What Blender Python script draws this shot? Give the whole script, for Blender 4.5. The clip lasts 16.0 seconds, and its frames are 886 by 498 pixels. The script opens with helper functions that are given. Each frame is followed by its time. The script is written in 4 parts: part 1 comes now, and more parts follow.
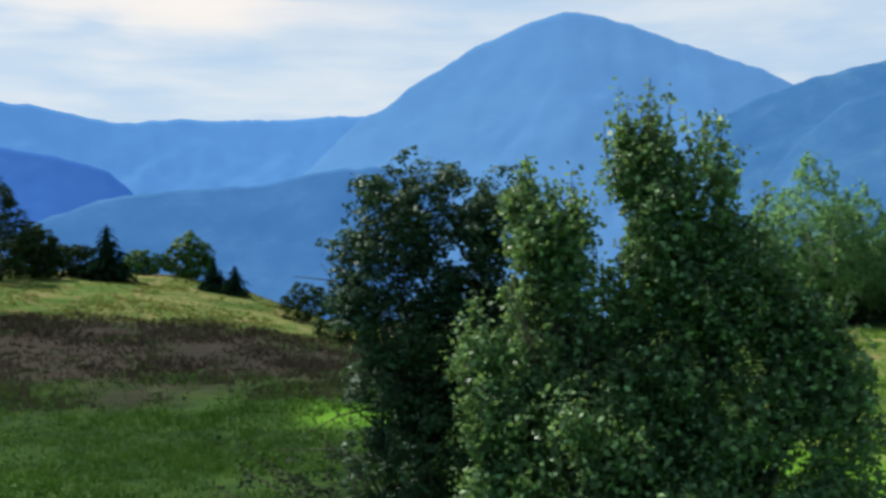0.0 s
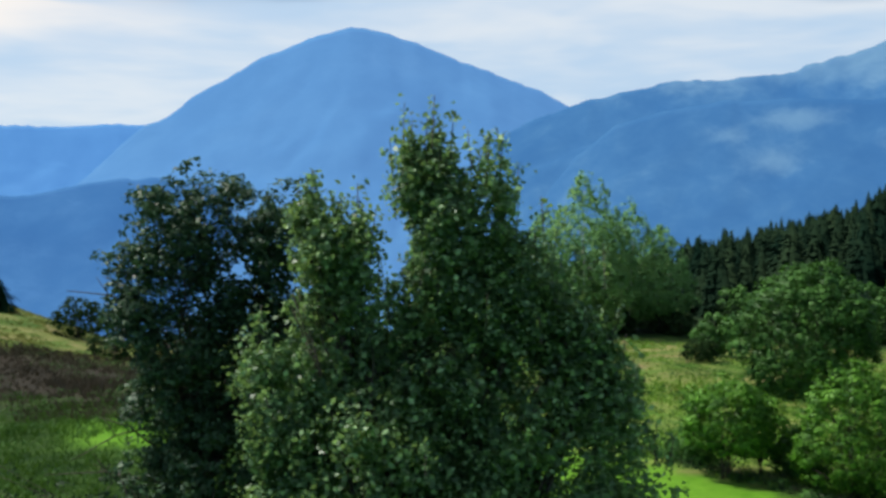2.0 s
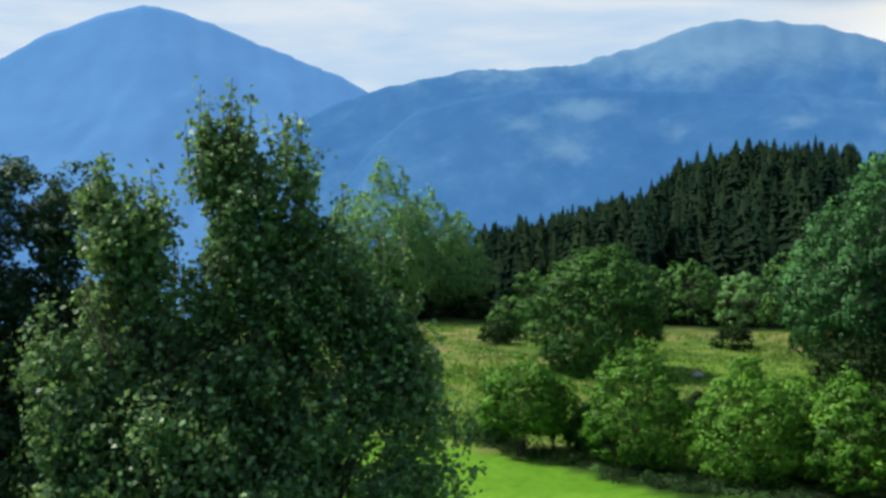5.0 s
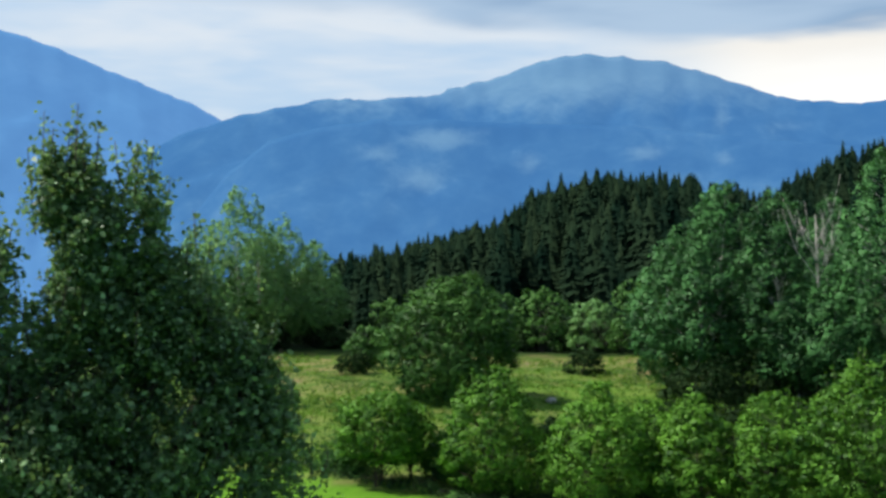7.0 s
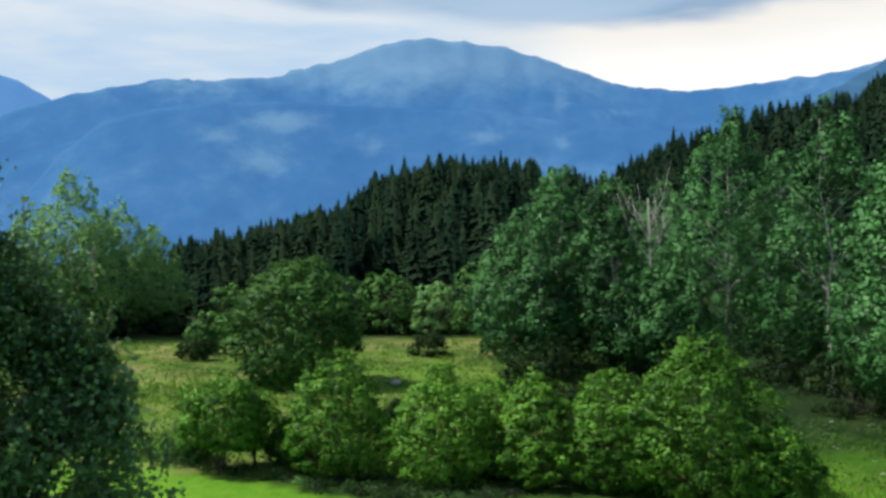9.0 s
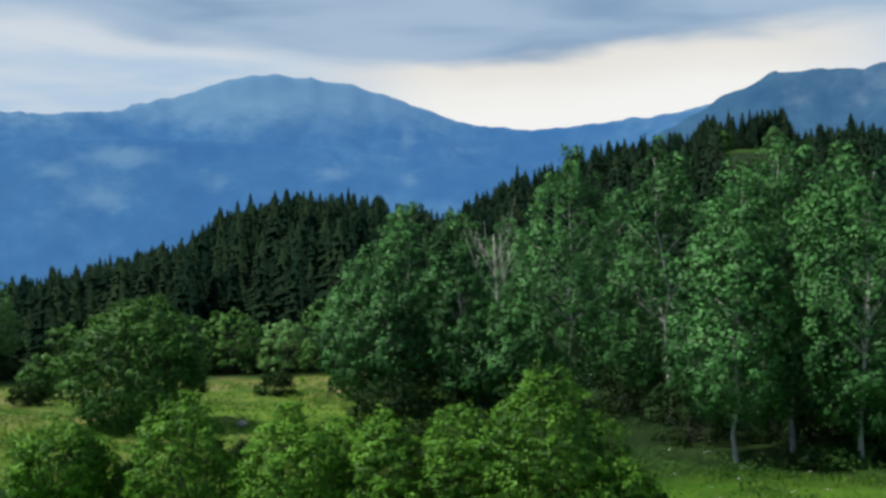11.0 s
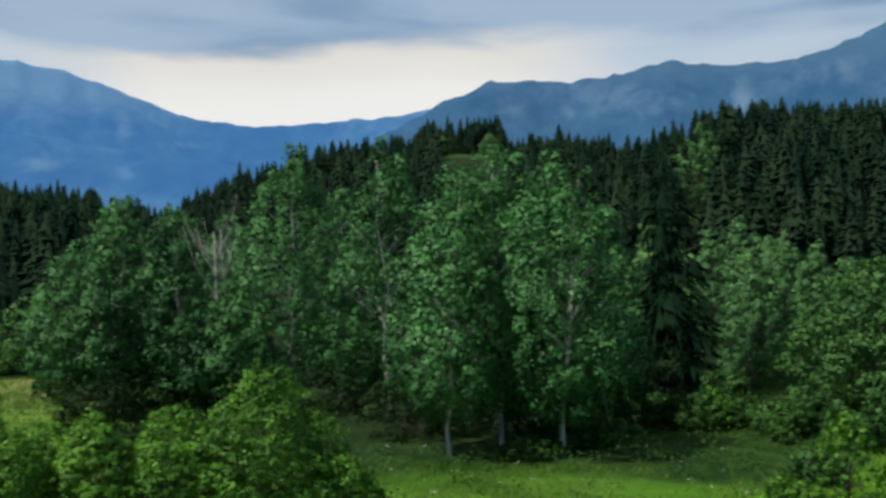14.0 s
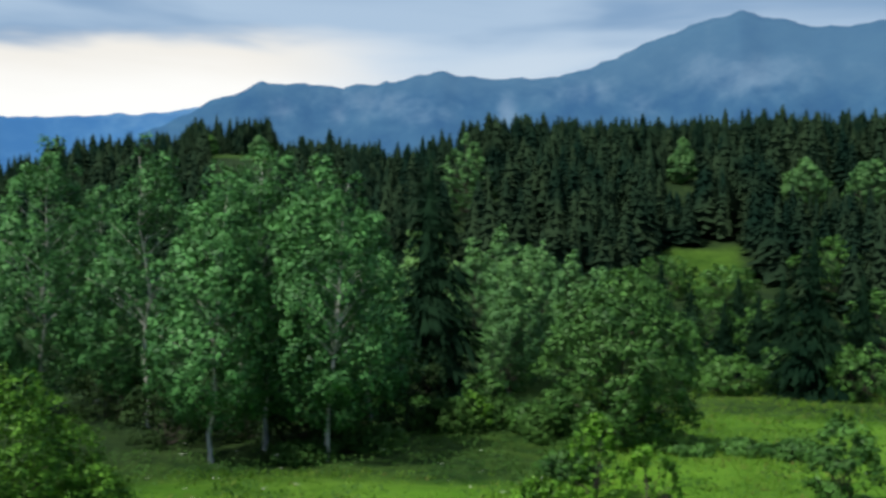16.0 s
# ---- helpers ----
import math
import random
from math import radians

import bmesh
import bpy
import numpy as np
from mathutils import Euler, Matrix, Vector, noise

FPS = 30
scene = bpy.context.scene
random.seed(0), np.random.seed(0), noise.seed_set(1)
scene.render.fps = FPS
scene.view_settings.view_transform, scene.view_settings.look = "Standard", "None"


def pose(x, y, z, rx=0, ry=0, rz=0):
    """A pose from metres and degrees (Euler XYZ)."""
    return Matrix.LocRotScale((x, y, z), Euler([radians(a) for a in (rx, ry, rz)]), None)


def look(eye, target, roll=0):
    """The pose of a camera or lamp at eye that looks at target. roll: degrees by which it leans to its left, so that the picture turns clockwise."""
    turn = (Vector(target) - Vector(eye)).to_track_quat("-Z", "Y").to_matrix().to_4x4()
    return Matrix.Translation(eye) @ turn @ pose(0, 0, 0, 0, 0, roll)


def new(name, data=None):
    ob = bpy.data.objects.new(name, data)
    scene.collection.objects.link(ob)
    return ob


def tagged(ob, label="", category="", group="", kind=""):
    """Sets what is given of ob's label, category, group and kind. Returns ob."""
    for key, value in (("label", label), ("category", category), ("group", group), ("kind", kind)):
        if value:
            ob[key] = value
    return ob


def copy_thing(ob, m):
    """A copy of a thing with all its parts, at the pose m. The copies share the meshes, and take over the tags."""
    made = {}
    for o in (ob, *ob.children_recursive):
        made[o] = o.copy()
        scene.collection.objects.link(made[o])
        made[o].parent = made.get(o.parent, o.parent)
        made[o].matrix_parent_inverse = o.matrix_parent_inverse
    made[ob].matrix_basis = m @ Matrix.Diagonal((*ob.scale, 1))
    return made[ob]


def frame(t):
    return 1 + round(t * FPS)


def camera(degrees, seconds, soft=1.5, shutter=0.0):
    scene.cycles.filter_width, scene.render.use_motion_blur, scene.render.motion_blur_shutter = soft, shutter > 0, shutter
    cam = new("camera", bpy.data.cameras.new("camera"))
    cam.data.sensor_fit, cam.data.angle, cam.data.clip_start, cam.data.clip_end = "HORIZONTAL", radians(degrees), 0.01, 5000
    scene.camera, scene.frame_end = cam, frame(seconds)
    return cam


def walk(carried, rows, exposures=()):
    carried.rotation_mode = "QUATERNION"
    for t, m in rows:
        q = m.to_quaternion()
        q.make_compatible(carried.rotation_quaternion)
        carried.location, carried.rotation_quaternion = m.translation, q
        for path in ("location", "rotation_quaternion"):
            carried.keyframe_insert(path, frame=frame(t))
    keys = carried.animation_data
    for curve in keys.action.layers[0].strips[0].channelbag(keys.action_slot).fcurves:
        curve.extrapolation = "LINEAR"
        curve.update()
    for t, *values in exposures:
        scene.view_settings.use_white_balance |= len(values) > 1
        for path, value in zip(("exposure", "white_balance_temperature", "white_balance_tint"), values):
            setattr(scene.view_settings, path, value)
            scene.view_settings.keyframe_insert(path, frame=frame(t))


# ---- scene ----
# ---- camera: it turns on the spot, at an upper balcony ----
EYE = 8.0
TURNS = [  # seconds, yaw, pitch, roll
    (0.0, 0.00, -1.28, -0.25),
    (0.5, -3.43, -1.09, -0.19),
    (1.0, -6.59, -0.59, -0.00),
    (1.5, -9.16, -0.45, 0.13),
    (2.0, -11.41, -0.54, 0.22),
    (2.5, -14.06, -1.00, 0.28),
    (3.0, -15.63, -1.03, 0.51),
    (3.5, -17.77, -1.18, 0.51),
    (4.0, -19.26, -1.51, 0.43),
    (6.5, -27.50, -0.07, -0.16),
    (7.0, -29.70, 0.29, -0.15),
    (7.5, -31.84, 0.20, -0.06),
    (8.0, -33.80, -0.00, -0.05),
    (8.5, -36.02, -0.47, -0.19),
    (9.0, -38.01, -0.64, -0.43),
    (11.5, -48.06, 1.09, -0.93),
    (12.0, -49.91, 0.45, -0.88),
    (12.5, -51.98, 0.37, -0.55),
    (13.0, -54.79, 0.62, -0.23),
    (13.5, -57.31, 0.51, -0.48),
    (14.0, -60.88, 1.02, -0.27),
    (14.5, -64.07, 1.05, 0.36),
    (15.0, -66.37, 1.16, 0.54),
    (15.5, -69.08, 1.23, 0.72),
    (16.0, -73.19, 1.30, 0.75),
]

cam = camera(44.85, 16.0, soft=3.0, shutter=0.4)
PATH = [(t, pose(0, 0, EYE, 90, 0, yaw) @ pose(0, 0, 0, pitch, 0, 0) @ pose(0, 0, 0, 0, 0, roll)) for t, yaw, pitch, roll in TURNS]
walk(cam, PATH, [(0.0, -0.04), (4.0, 0.0), (9.0, 0.0), (11.5, -0.26), (14.0, -0.30), (16.0, -0.05)])

# ---- sky and light ----
world = bpy.data.worlds.new("world")
scene.world = world
world.use_nodes = True
SUN_AZ, SUN_EL = -58.0, 54.0


def node(tree, kind, x=0, y=0):
    n = tree.nodes.new(kind)
    n.location = (x, y)
    return n


def math_node(tree, op, a, b=None, c=None, clamp=False):
    n = tree.nodes.new("ShaderNodeMath")
    n.operation = op
    n.use_clamp = clamp
    for i, v in enumerate((a, b, c)):
        if v is None:
            continue
        if isinstance(v, (int, float)):
            n.inputs[i].default_value = v
        else:
            tree.links.new(v, n.inputs[i])
    return n.outputs[0]


def mix_color(tree, fac, a, b, blend="MIX"):
    n = tree.nodes.new("ShaderNodeMix")
    n.data_type = "RGBA"
    n.blend_type = blend
    for i, v in ((0, fac), (6, a), (7, b)):
        if isinstance(v, (int, float)):
            n.inputs[i].default_value = v
        elif isinstance(v, tuple):
            n.inputs[i].default_value = (*v, 1)
        else:
            tree.links.new(v, n.inputs[i])
    return n.outputs[2]


def ramp01(tree, v, lo, hi):
    n = tree.nodes.new("ShaderNodeMapRange")
    n.interpolation_type = "SMOOTHSTEP"
    tree.links.new(v, n.inputs[0])
    n.inputs[1].default_value, n.inputs[2].default_value = lo, hi
    return n.outputs[0]


def noise_node(tree, vec, scale, detail=4.0, rough=0.55, dist=0.0):
    n = tree.nodes.new("ShaderNodeTexNoise")
    n.inputs["Scale"].default_value = scale
    n.inputs["Detail"].default_value = detail
    n.inputs["Roughness"].default_value = rough
    n.inputs["Distortion"].default_value = dist
    if vec is not None:
        tree.links.new(vec, n.inputs["Vector"])
    return n.outputs[0]


def build_sky():
    t = world.node_tree
    t.nodes.clear()
    out = node(t, "ShaderNodeOutputWorld")
    co = node(t, "ShaderNodeTexCoord").outputs["Generated"]
    sep = node(t, "ShaderNodeSeparateXYZ")
    t.links.new(co, sep.inputs[0])
    x, y, z = sep.outputs
    el = math_node(t, "DEGREES", math_node(t, "ARCSINE", z))
    az = math_node(t, "DEGREES", math_node(t, "ARCTAN2", x, y))
    # long flat cloud structure: stretch the noise along the horizon
    mp = node(t, "ShaderNodeMapping")
    mp.inputs["Scale"].default_value = (1.0, 1.0, 5.0)
    t.links.new(co, mp.inputs["Vector"])
    big = noise_node(t, mp.outputs[0], 2.6, 4.0, 0.5, 0.4)
    fine = noise_node(t, mp.outputs[0], 8.0, 3.0, 0.5, 0.3)
    soft_edge = math_node(t, "MULTIPLY_ADD", math_node(t, "SUBTRACT", big, 0.5), 2.2, math_node(t, "MULTIPLY", math_node(t, "SUBTRACT", fine, 0.5), 1.8))
    lift = math_node(t, "ADD", el, soft_edge)

    def steps(start, rows):
        """A height that changes by the given amounts between bearings."""
        v = start
        for a0, a1, by in rows:
            v = math_node(t, "MULTIPLY_ADD", ramp01(t, az, a0, a1), by, v)
        return v

    # the grey deck's lower edge
    edge = steps(12.4, [(-12, -8, -0.7), (2, 9, 1.5), (26, 31, -1.0), (33, 43, -1.5), (48, 64, 1.5), (66, 76, -0.2)])
    deck = ramp01(t, math_node(t, "SUBTRACT", lift, edge), -0.5, 0.9)
    pale = mix_color(t, ramp01(t, math_node(t, "MULTIPLY_ADD", fine, 0.35, math_node(t, "MULTIPLY", big, 0.65)), 0.38, 0.62), (0.56, 0.75, 0.97), (0.86, 0.93, 1.0))
    pale = mix_color(t, ramp01(t, az, 66, 74), pale, mix_color(t, ramp01(t, big, 0.35, 0.65), (0.54, 0.70, 0.89), (0.72, 0.84, 0.96)))
    streak = noise_node(t, mp.outputs[0], 3.6, 3.0, 0.5, 0.6)
    grey = mix_color(t, ramp01(t, math_node(t, "MULTIPLY_ADD", streak, 0.6, math_node(t, "MULTIPLY", big, 0.4)), 0.36, 0.62), (0.26, 0.42, 0.64), (0.50, 0.66, 0.85))

    def glow(a0, e0, wa, we):
        a = math_node(t, "DIVIDE", math_node(t, "SUBTRACT", az, a0), wa)
        e = math_node(t, "DIVIDE", math_node(t, "SUBTRACT", lift, e0), we)
        s = math_node(t, "ADD", math_node(t, "MULTIPLY", a, a), math_node(t, "MULTIPLY", e, e))
        return math_node(t, "POWER", 2.718, math_node(t, "MULTIPLY", s, -1.0))

    # the bright gap under the deck, and the lit cloud in the west
    gap = math_node(t, "MULTIPLY", ramp01(t, az, 36.0, 47.0), math_node(t, "SUBTRACT", 1.0, ramp01(t, az, 62.0, 73.0)))
    bright = mix_color(t, ramp01(t, math_node(t, "SUBTRACT", edge, lift), 0.2, 3.2), (1.10, 1.05, 0.96), (1.24, 1.22, 1.17))
    col = mix_color(t, gap, pale, bright)
    col = mix_color(t, deck, col, grey)
    lit = math_node(t, "MULTIPLY", glow(-13.5, 11.9, 9.0, 1.9), ramp01(t, math_node(t, "MULTIPLY_ADD", streak, 0.6, math_node(t, "MULTIPLY", fine, 0.4)), 0.36, 0.50))
    col = mix_color(t, lit, col, (1.16, 1.07, 0.98))
    col = mix_color(t, ramp01(t, el, 18.0, 55.0), col, (0.30, 0.36, 0.42))
    clouds = node(t, "ShaderNodeBackground")
    t.links.new(col, clouds.inputs[0])
    clouds.inputs[1].default_value = 0.95
    sky = node(t, "ShaderNodeTexSky")
    sky.sky_type = "NISHITA"
    sky.sun_disc = False
    sky.sun_elevation = radians(SUN_EL)
    sky.sun_rotation = radians(SUN_AZ)
    blue = node(t, "ShaderNodeBackground")
    t.links.new(sky.outputs[0], blue.inputs[0])
    blue.inputs[1].default_value = 0.1
    cover = node(t, "ShaderNodeMixShader")
    cover.inputs[0].default_value = 0.85
    t.links.new(blue.outputs[0], cover.inputs[1])
    t.links.new(clouds.outputs[0], cover.inputs[2])
    t.links.new(cover.outputs[0], out.inputs[0])


build_sky()
sun = new("sun", bpy.data.lights.new("sun", "SUN"))
sun.data.energy, sun.data.angle, sun.data.color = 4.9, radians(6), (1.0, 0.97, 0.88)
sun.matrix_world = look((0, 0, 0), (-math.sin(radians(SUN_AZ)) * math.cos(radians(SUN_EL)), -math.cos(radians(SUN_AZ)) * math.cos(radians(SUN_EL)), -math.sin(radians(SUN_EL))))
sun.location = (-60, 30, 90)


# ---- materials ----
def blank(name):
    m = bpy.data.materials.new(name)
    m.use_nodes = True
    t = m.node_tree
    t.nodes.clear()
    out = node(t, "ShaderNodeOutputMaterial")
    return m, t, out


def leaf_material(name, dark, light, rough=0.45, trans=0.25, clump=1.2, gloss=0.15, each=0.4, few=1.0):
    """Leaves: each one its own tone, with broader patches of lighter and darker growth."""
    m, t, out = blank(name)
    geo = node(t, "ShaderNodeNewGeometry")
    info = node(t, "ShaderNodeObjectInfo")
    co = node(t, "ShaderNodeTexCoord").outputs["Object"]
    patch = noise_node(t, co, clump, 2.0)
    f = math_node(t, "MULTIPLY_ADD", math_node(t, "POWER", geo.outputs["Random Per Island"], few), each, math_node(t, "MULTIPLY", ramp01(t, patch, 0.3, 0.7), 1.0 - each))
    f = math_node(t, "ADD", f, math_node(t, "MULTIPLY", math_node(t, "SUBTRACT", info.outputs["Random"], 0.5), 0.25), clamp=True)
    col = mix_color(t, f, dark, light)
    b = node(t, "ShaderNodeBsdfPrincipled")
    t.links.new(col, b.inputs["Base Color"])
    b.inputs["Roughness"].default_value = rough
    b.inputs["Specular IOR Level"].default_value = gloss
    tr = node(t, "ShaderNodeBsdfTranslucent")
    t.links.new(mix_color(t, 0.5, col, (light[0] * 1.3, light[1] * 1.3, light[2] * 0.7)), tr.inputs[0])
    mx = node(t, "ShaderNodeMixShader")
    mx.inputs[0].default_value = trans
    t.links.new(b.outputs[0], mx.inputs[1])
    t.links.new(tr.outputs[0], mx.inputs[2])
    t.links.new(mx.outputs[0], out.inputs[0])
    return m


def rough_material(name, a, b, scale, fine=8.0, rough=0.85, bump=0.4, stretch=(1, 1, 1)):
    """A matt surface of two tones, broad and fine, with relief."""
    m, t, out = blank(name)
    co = node(t, "ShaderNodeTexCoord").outputs["Object"]
    mp = node(t, "ShaderNodeMapping")
    mp.inputs["Scale"].default_value = stretch
    t.links.new(co, mp.inputs["Vector"])
    n1 = noise_node(t, mp.outputs[0], scale, 4.0)
    n2 = noise_node(t, mp.outputs[0], scale * fine, 5.0, 0.65)
    f = math_node(t, "MULTIPLY_ADD", n1, 0.55, math_node(t, "MULTIPLY", n2, 0.45))
    p = node(t, "ShaderNodeBsdfPrincipled")
    t.links.new(mix_color(t, ramp01(t, f, 0.33, 0.67), a, b), p.inputs["Base Color"])
    p.inputs["Roughness"].default_value = rough
    bp = node(t, "ShaderNodeBump")
    bp.inputs["Strength"].default_value = bump
    t.links.new(n2, bp.inputs["Height"])
    t.links.new(bp.outputs[0], p.inputs["Normal"])
    t.links.new(p.outputs[0], out.inputs[0])
    return m


def painted_haze_material(name, low, high, bare, alpine, glow, scale=0.004):
    """Far slopes: woods, clearings and scree, pasture above the tree line. The haze of kilometres of air is painted in,
    as blue base colours and an even emission.
    """
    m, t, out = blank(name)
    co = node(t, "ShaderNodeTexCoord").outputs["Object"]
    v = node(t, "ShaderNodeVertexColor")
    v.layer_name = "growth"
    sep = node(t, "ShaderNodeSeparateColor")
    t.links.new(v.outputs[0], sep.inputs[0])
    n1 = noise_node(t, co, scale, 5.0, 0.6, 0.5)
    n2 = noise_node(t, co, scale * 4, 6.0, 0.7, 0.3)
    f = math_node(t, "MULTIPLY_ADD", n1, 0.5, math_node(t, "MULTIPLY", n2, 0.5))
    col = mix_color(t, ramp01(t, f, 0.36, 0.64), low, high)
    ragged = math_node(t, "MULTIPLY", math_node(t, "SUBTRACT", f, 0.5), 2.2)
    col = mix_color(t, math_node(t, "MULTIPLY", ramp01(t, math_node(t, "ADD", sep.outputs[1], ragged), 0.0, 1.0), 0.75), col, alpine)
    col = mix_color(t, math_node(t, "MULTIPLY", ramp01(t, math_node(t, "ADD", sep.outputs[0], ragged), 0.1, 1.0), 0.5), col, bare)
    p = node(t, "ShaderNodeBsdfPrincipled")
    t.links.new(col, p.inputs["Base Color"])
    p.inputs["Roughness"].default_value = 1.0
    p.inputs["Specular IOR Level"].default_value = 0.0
    # the slope emits the haze's light itself
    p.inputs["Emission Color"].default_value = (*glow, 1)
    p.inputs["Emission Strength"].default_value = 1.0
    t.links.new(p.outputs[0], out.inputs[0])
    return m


# pear: the few very pale leaves paint in glints off glossy leaf faces
PEAR_LEAF = leaf_material("pear_leaf", (0.007, 0.045, 0.017), (0.390, 0.620, 0.270), 0.42, 0.28, 1.1, 0.34, 0.88, 4.3)
PLUM_LEAF = leaf_material("plum_leaf", (0.016, 0.050, 0.024), (0.105, 0.200, 0.095), 0.5, 0.15, 1.0, 0.25, 0.7, 1.8)
HEDGE_LEAF = leaf_material("hedge_leaf", (0.010, 0.030, 0.010), (0.042, 0.080, 0.026), 0.7, 0.15, 0.6, 0.05)
YOUNG_LEAF = leaf_material("young_leaf", (0.011, 0.060, 0.008), (0.188, 0.430, 0.044), 0.5, 0.12, 1.2, 0.15, 0.5, 1.6)
HAZEL_LEAF = leaf_material("hazel_leaf", (0.012, 0.052, 0.012), (0.115, 0.275, 0.055), 0.5, 0.12, 0.8, 0.15, 0.45, 1.5)
ASPEN_LEAF = leaf_material("aspen_leaf", (0.004, 0.033, 0.012), (0.116, 0.322, 0.092), 0.5, 0.08, 0.8, 0.15, 0.28, 1.4)
POPLAR_LEAF = leaf_material("poplar_leaf", (0.105, 0.245, 0.080), (0.235, 0.440, 0.140), 0.5, 0.15, 0.4, 0.15, 0.3)
WILLOW_LEAF = leaf_material("willow_leaf", (0.034, 0.108, 0.038), (0.135, 0.300, 0.092), 0.5, 0.12, 0.4, 0.15, 0.3)
OAK_LEAF = leaf_material("oak_leaf", (0.010, 0.047, 0.012), (0.104, 0.250, 0.056), 0.5, 0.12, 0.8, 0.15, 0.4, 1.5)
BRAMBLE_LEAF = leaf_material("bramble_leaf", (0.006, 0.020, 0.008), (0.030, 0.070, 0.025), 0.6, 0.1, 0.8, 0.1, 0.4)
WEED_LEAF = leaf_material("weed_leaf", (0.018, 0.062, 0.012), (0.075, 0.170, 0.035), 0.6, 0.15, 0.25, 0.1, 0.3)
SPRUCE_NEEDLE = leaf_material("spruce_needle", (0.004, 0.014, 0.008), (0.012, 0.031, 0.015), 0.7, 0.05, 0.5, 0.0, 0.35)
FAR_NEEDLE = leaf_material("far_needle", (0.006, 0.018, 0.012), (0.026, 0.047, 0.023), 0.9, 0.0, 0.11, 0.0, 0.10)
GRASS_BLADE = leaf_material("grass_blade", (0.022, 0.074, 0.010), (0.100, 0.200, 0.034), 0.6, 0.25, 0.08)
FRESH_BLADE = leaf_material("fresh_blade", (0.060, 0.165, 0.014), (0.190, 0.330, 0.045), 0.6, 0.25, 0.08)
STRAW_BLADE = leaf_material("straw_blade", (0.090, 0.140, 0.026), (0.290, 0.290, 0.095), 0.7, 0.2, 0.08)
HEATH_STEM = leaf_material("heath_stem", (0.044, 0.038, 0.026), (0.120, 0.098, 0.070), 0.8, 0.1, 0.15)
PALE_BARK = rough_material("pale_bark", (0.28, 0.28, 0.25), (0.62, 0.62, 0.57), 2.0, 6.0, 0.8, 0.5, (3, 3, 1))
DARK_BARK = rough_material("dark_bark", (0.030, 0.024, 0.018), (0.090, 0.075, 0.060), 5.0, 6.0, 0.9, 0.6, (3, 3, 0.6))
DEAD_WOOD = rough_material("dead_wood", (0.26, 0.25, 0.23), (0.52, 0.50, 0.46), 3.0, 6.0, 0.85, 0.4, (3, 3, 0.6))
STONE = rough_material("stone", (0.25, 0.25, 0.24), (0.50, 0.50, 0.48), 3.0, 6.0, 0.9, 0.5)
PETAL = rough_material("petal", (0.60, 0.62, 0.55), (0.80, 0.80, 0.74), 3.0, 6.0, 0.8, 0.1)


# ---- small tools ----
def hash2(ix, iy, seed):
    n = (ix.astype(np.int64) * 374761393 + iy.astype(np.int64) * 668265263 + seed * 1442695041) & 0x7FFFFFFF
    n = ((n ^ (n >> 13)) * 1274126177) & 0x7FFFFFFF
    return ((n ^ (n >> 16)) & 0xFFFF) / 65535.0


def value_noise(x, y, seed=0):
    ix, iy = np.floor(x), np.floor(y)
    fx, fy = x - ix, y - iy
    fx, fy = fx * fx * (3 - 2 * fx), fy * fy * (3 - 2 * fy)
    a, b = hash2(ix, iy, seed), hash2(ix + 1, iy, seed)
    c, d = hash2(ix, iy + 1, seed), hash2(ix + 1, iy + 1, seed)
    return (a * (1 - fx) + b * fx) * (1 - fy) + (c * (1 - fx) + d * fx) * fy


def fbm(x, y, octaves=5, seed=0, gain=0.5):
    """Smooth noise about 0, within about 0.5 either way."""
    total, amp, norm = 0.0, 1.0, 0.0
    for i in range(octaves):
        total = total + amp * (value_noise(x * 2**i, y * 2**i, seed + i) - 0.5)
        norm += amp
        amp *= gain
    return total / norm


def smooth(v, lo, hi):
    f = np.clip((v - lo) / (hi - lo), 0, 1)
    return f * f * (3 - 2 * f)


def mesh_of(name, verts, faces, shade=False):
    me = bpy.data.meshes.new(name)
    me.from_pydata(np.asarray(verts).reshape(-1, 3).tolist(), [], faces if isinstance(faces, list) else np.asarray(faces).tolist())
    if shade:
        me.shade_smooth()
    return me


def part(name, mesh, material, parent=None, label=""):
    ob = new(name, mesh)
    mesh.materials.clear()
    mesh.materials.append(material)
    ob.parent = parent
    return tagged(ob, label)


def at(az, d):
    return d * math.sin(radians(az)), d * math.cos(radians(az))


# ---- the ground: one sheet to the horizon ----
CREST_AZ = [-40, -22, -17, -14, -10.6, -8.5, -5.6, 0, 14, 20, 60, 80, 120]
CREST_R = [110, 110, 110, 110, 104, 92, 74, 74, 80, 92, 92, 80, 80]
CREST_Z = [-4.0, -4.2, -4.7, -5.2, -6.6, -7.5, -8.2, -7.8, -7.6, -7.5, -7.2, -7.4, -7.4]
HILL_AZ = [-60, -30, 0, 16, 20, 24, 29, 32, 34, 37, 43, 45.6, 49, 53, 57, 60, 64, 66, 72, 76, 85, 100, 125]
HILL_Z = [-20, -38, -45, -40, -26, -15, -8, -3, 3, 10, 10, 5, 13, 20, 25, 31.5, 31.5, 25, 24, 31, 31, 31, 0]
BASE = -7.5


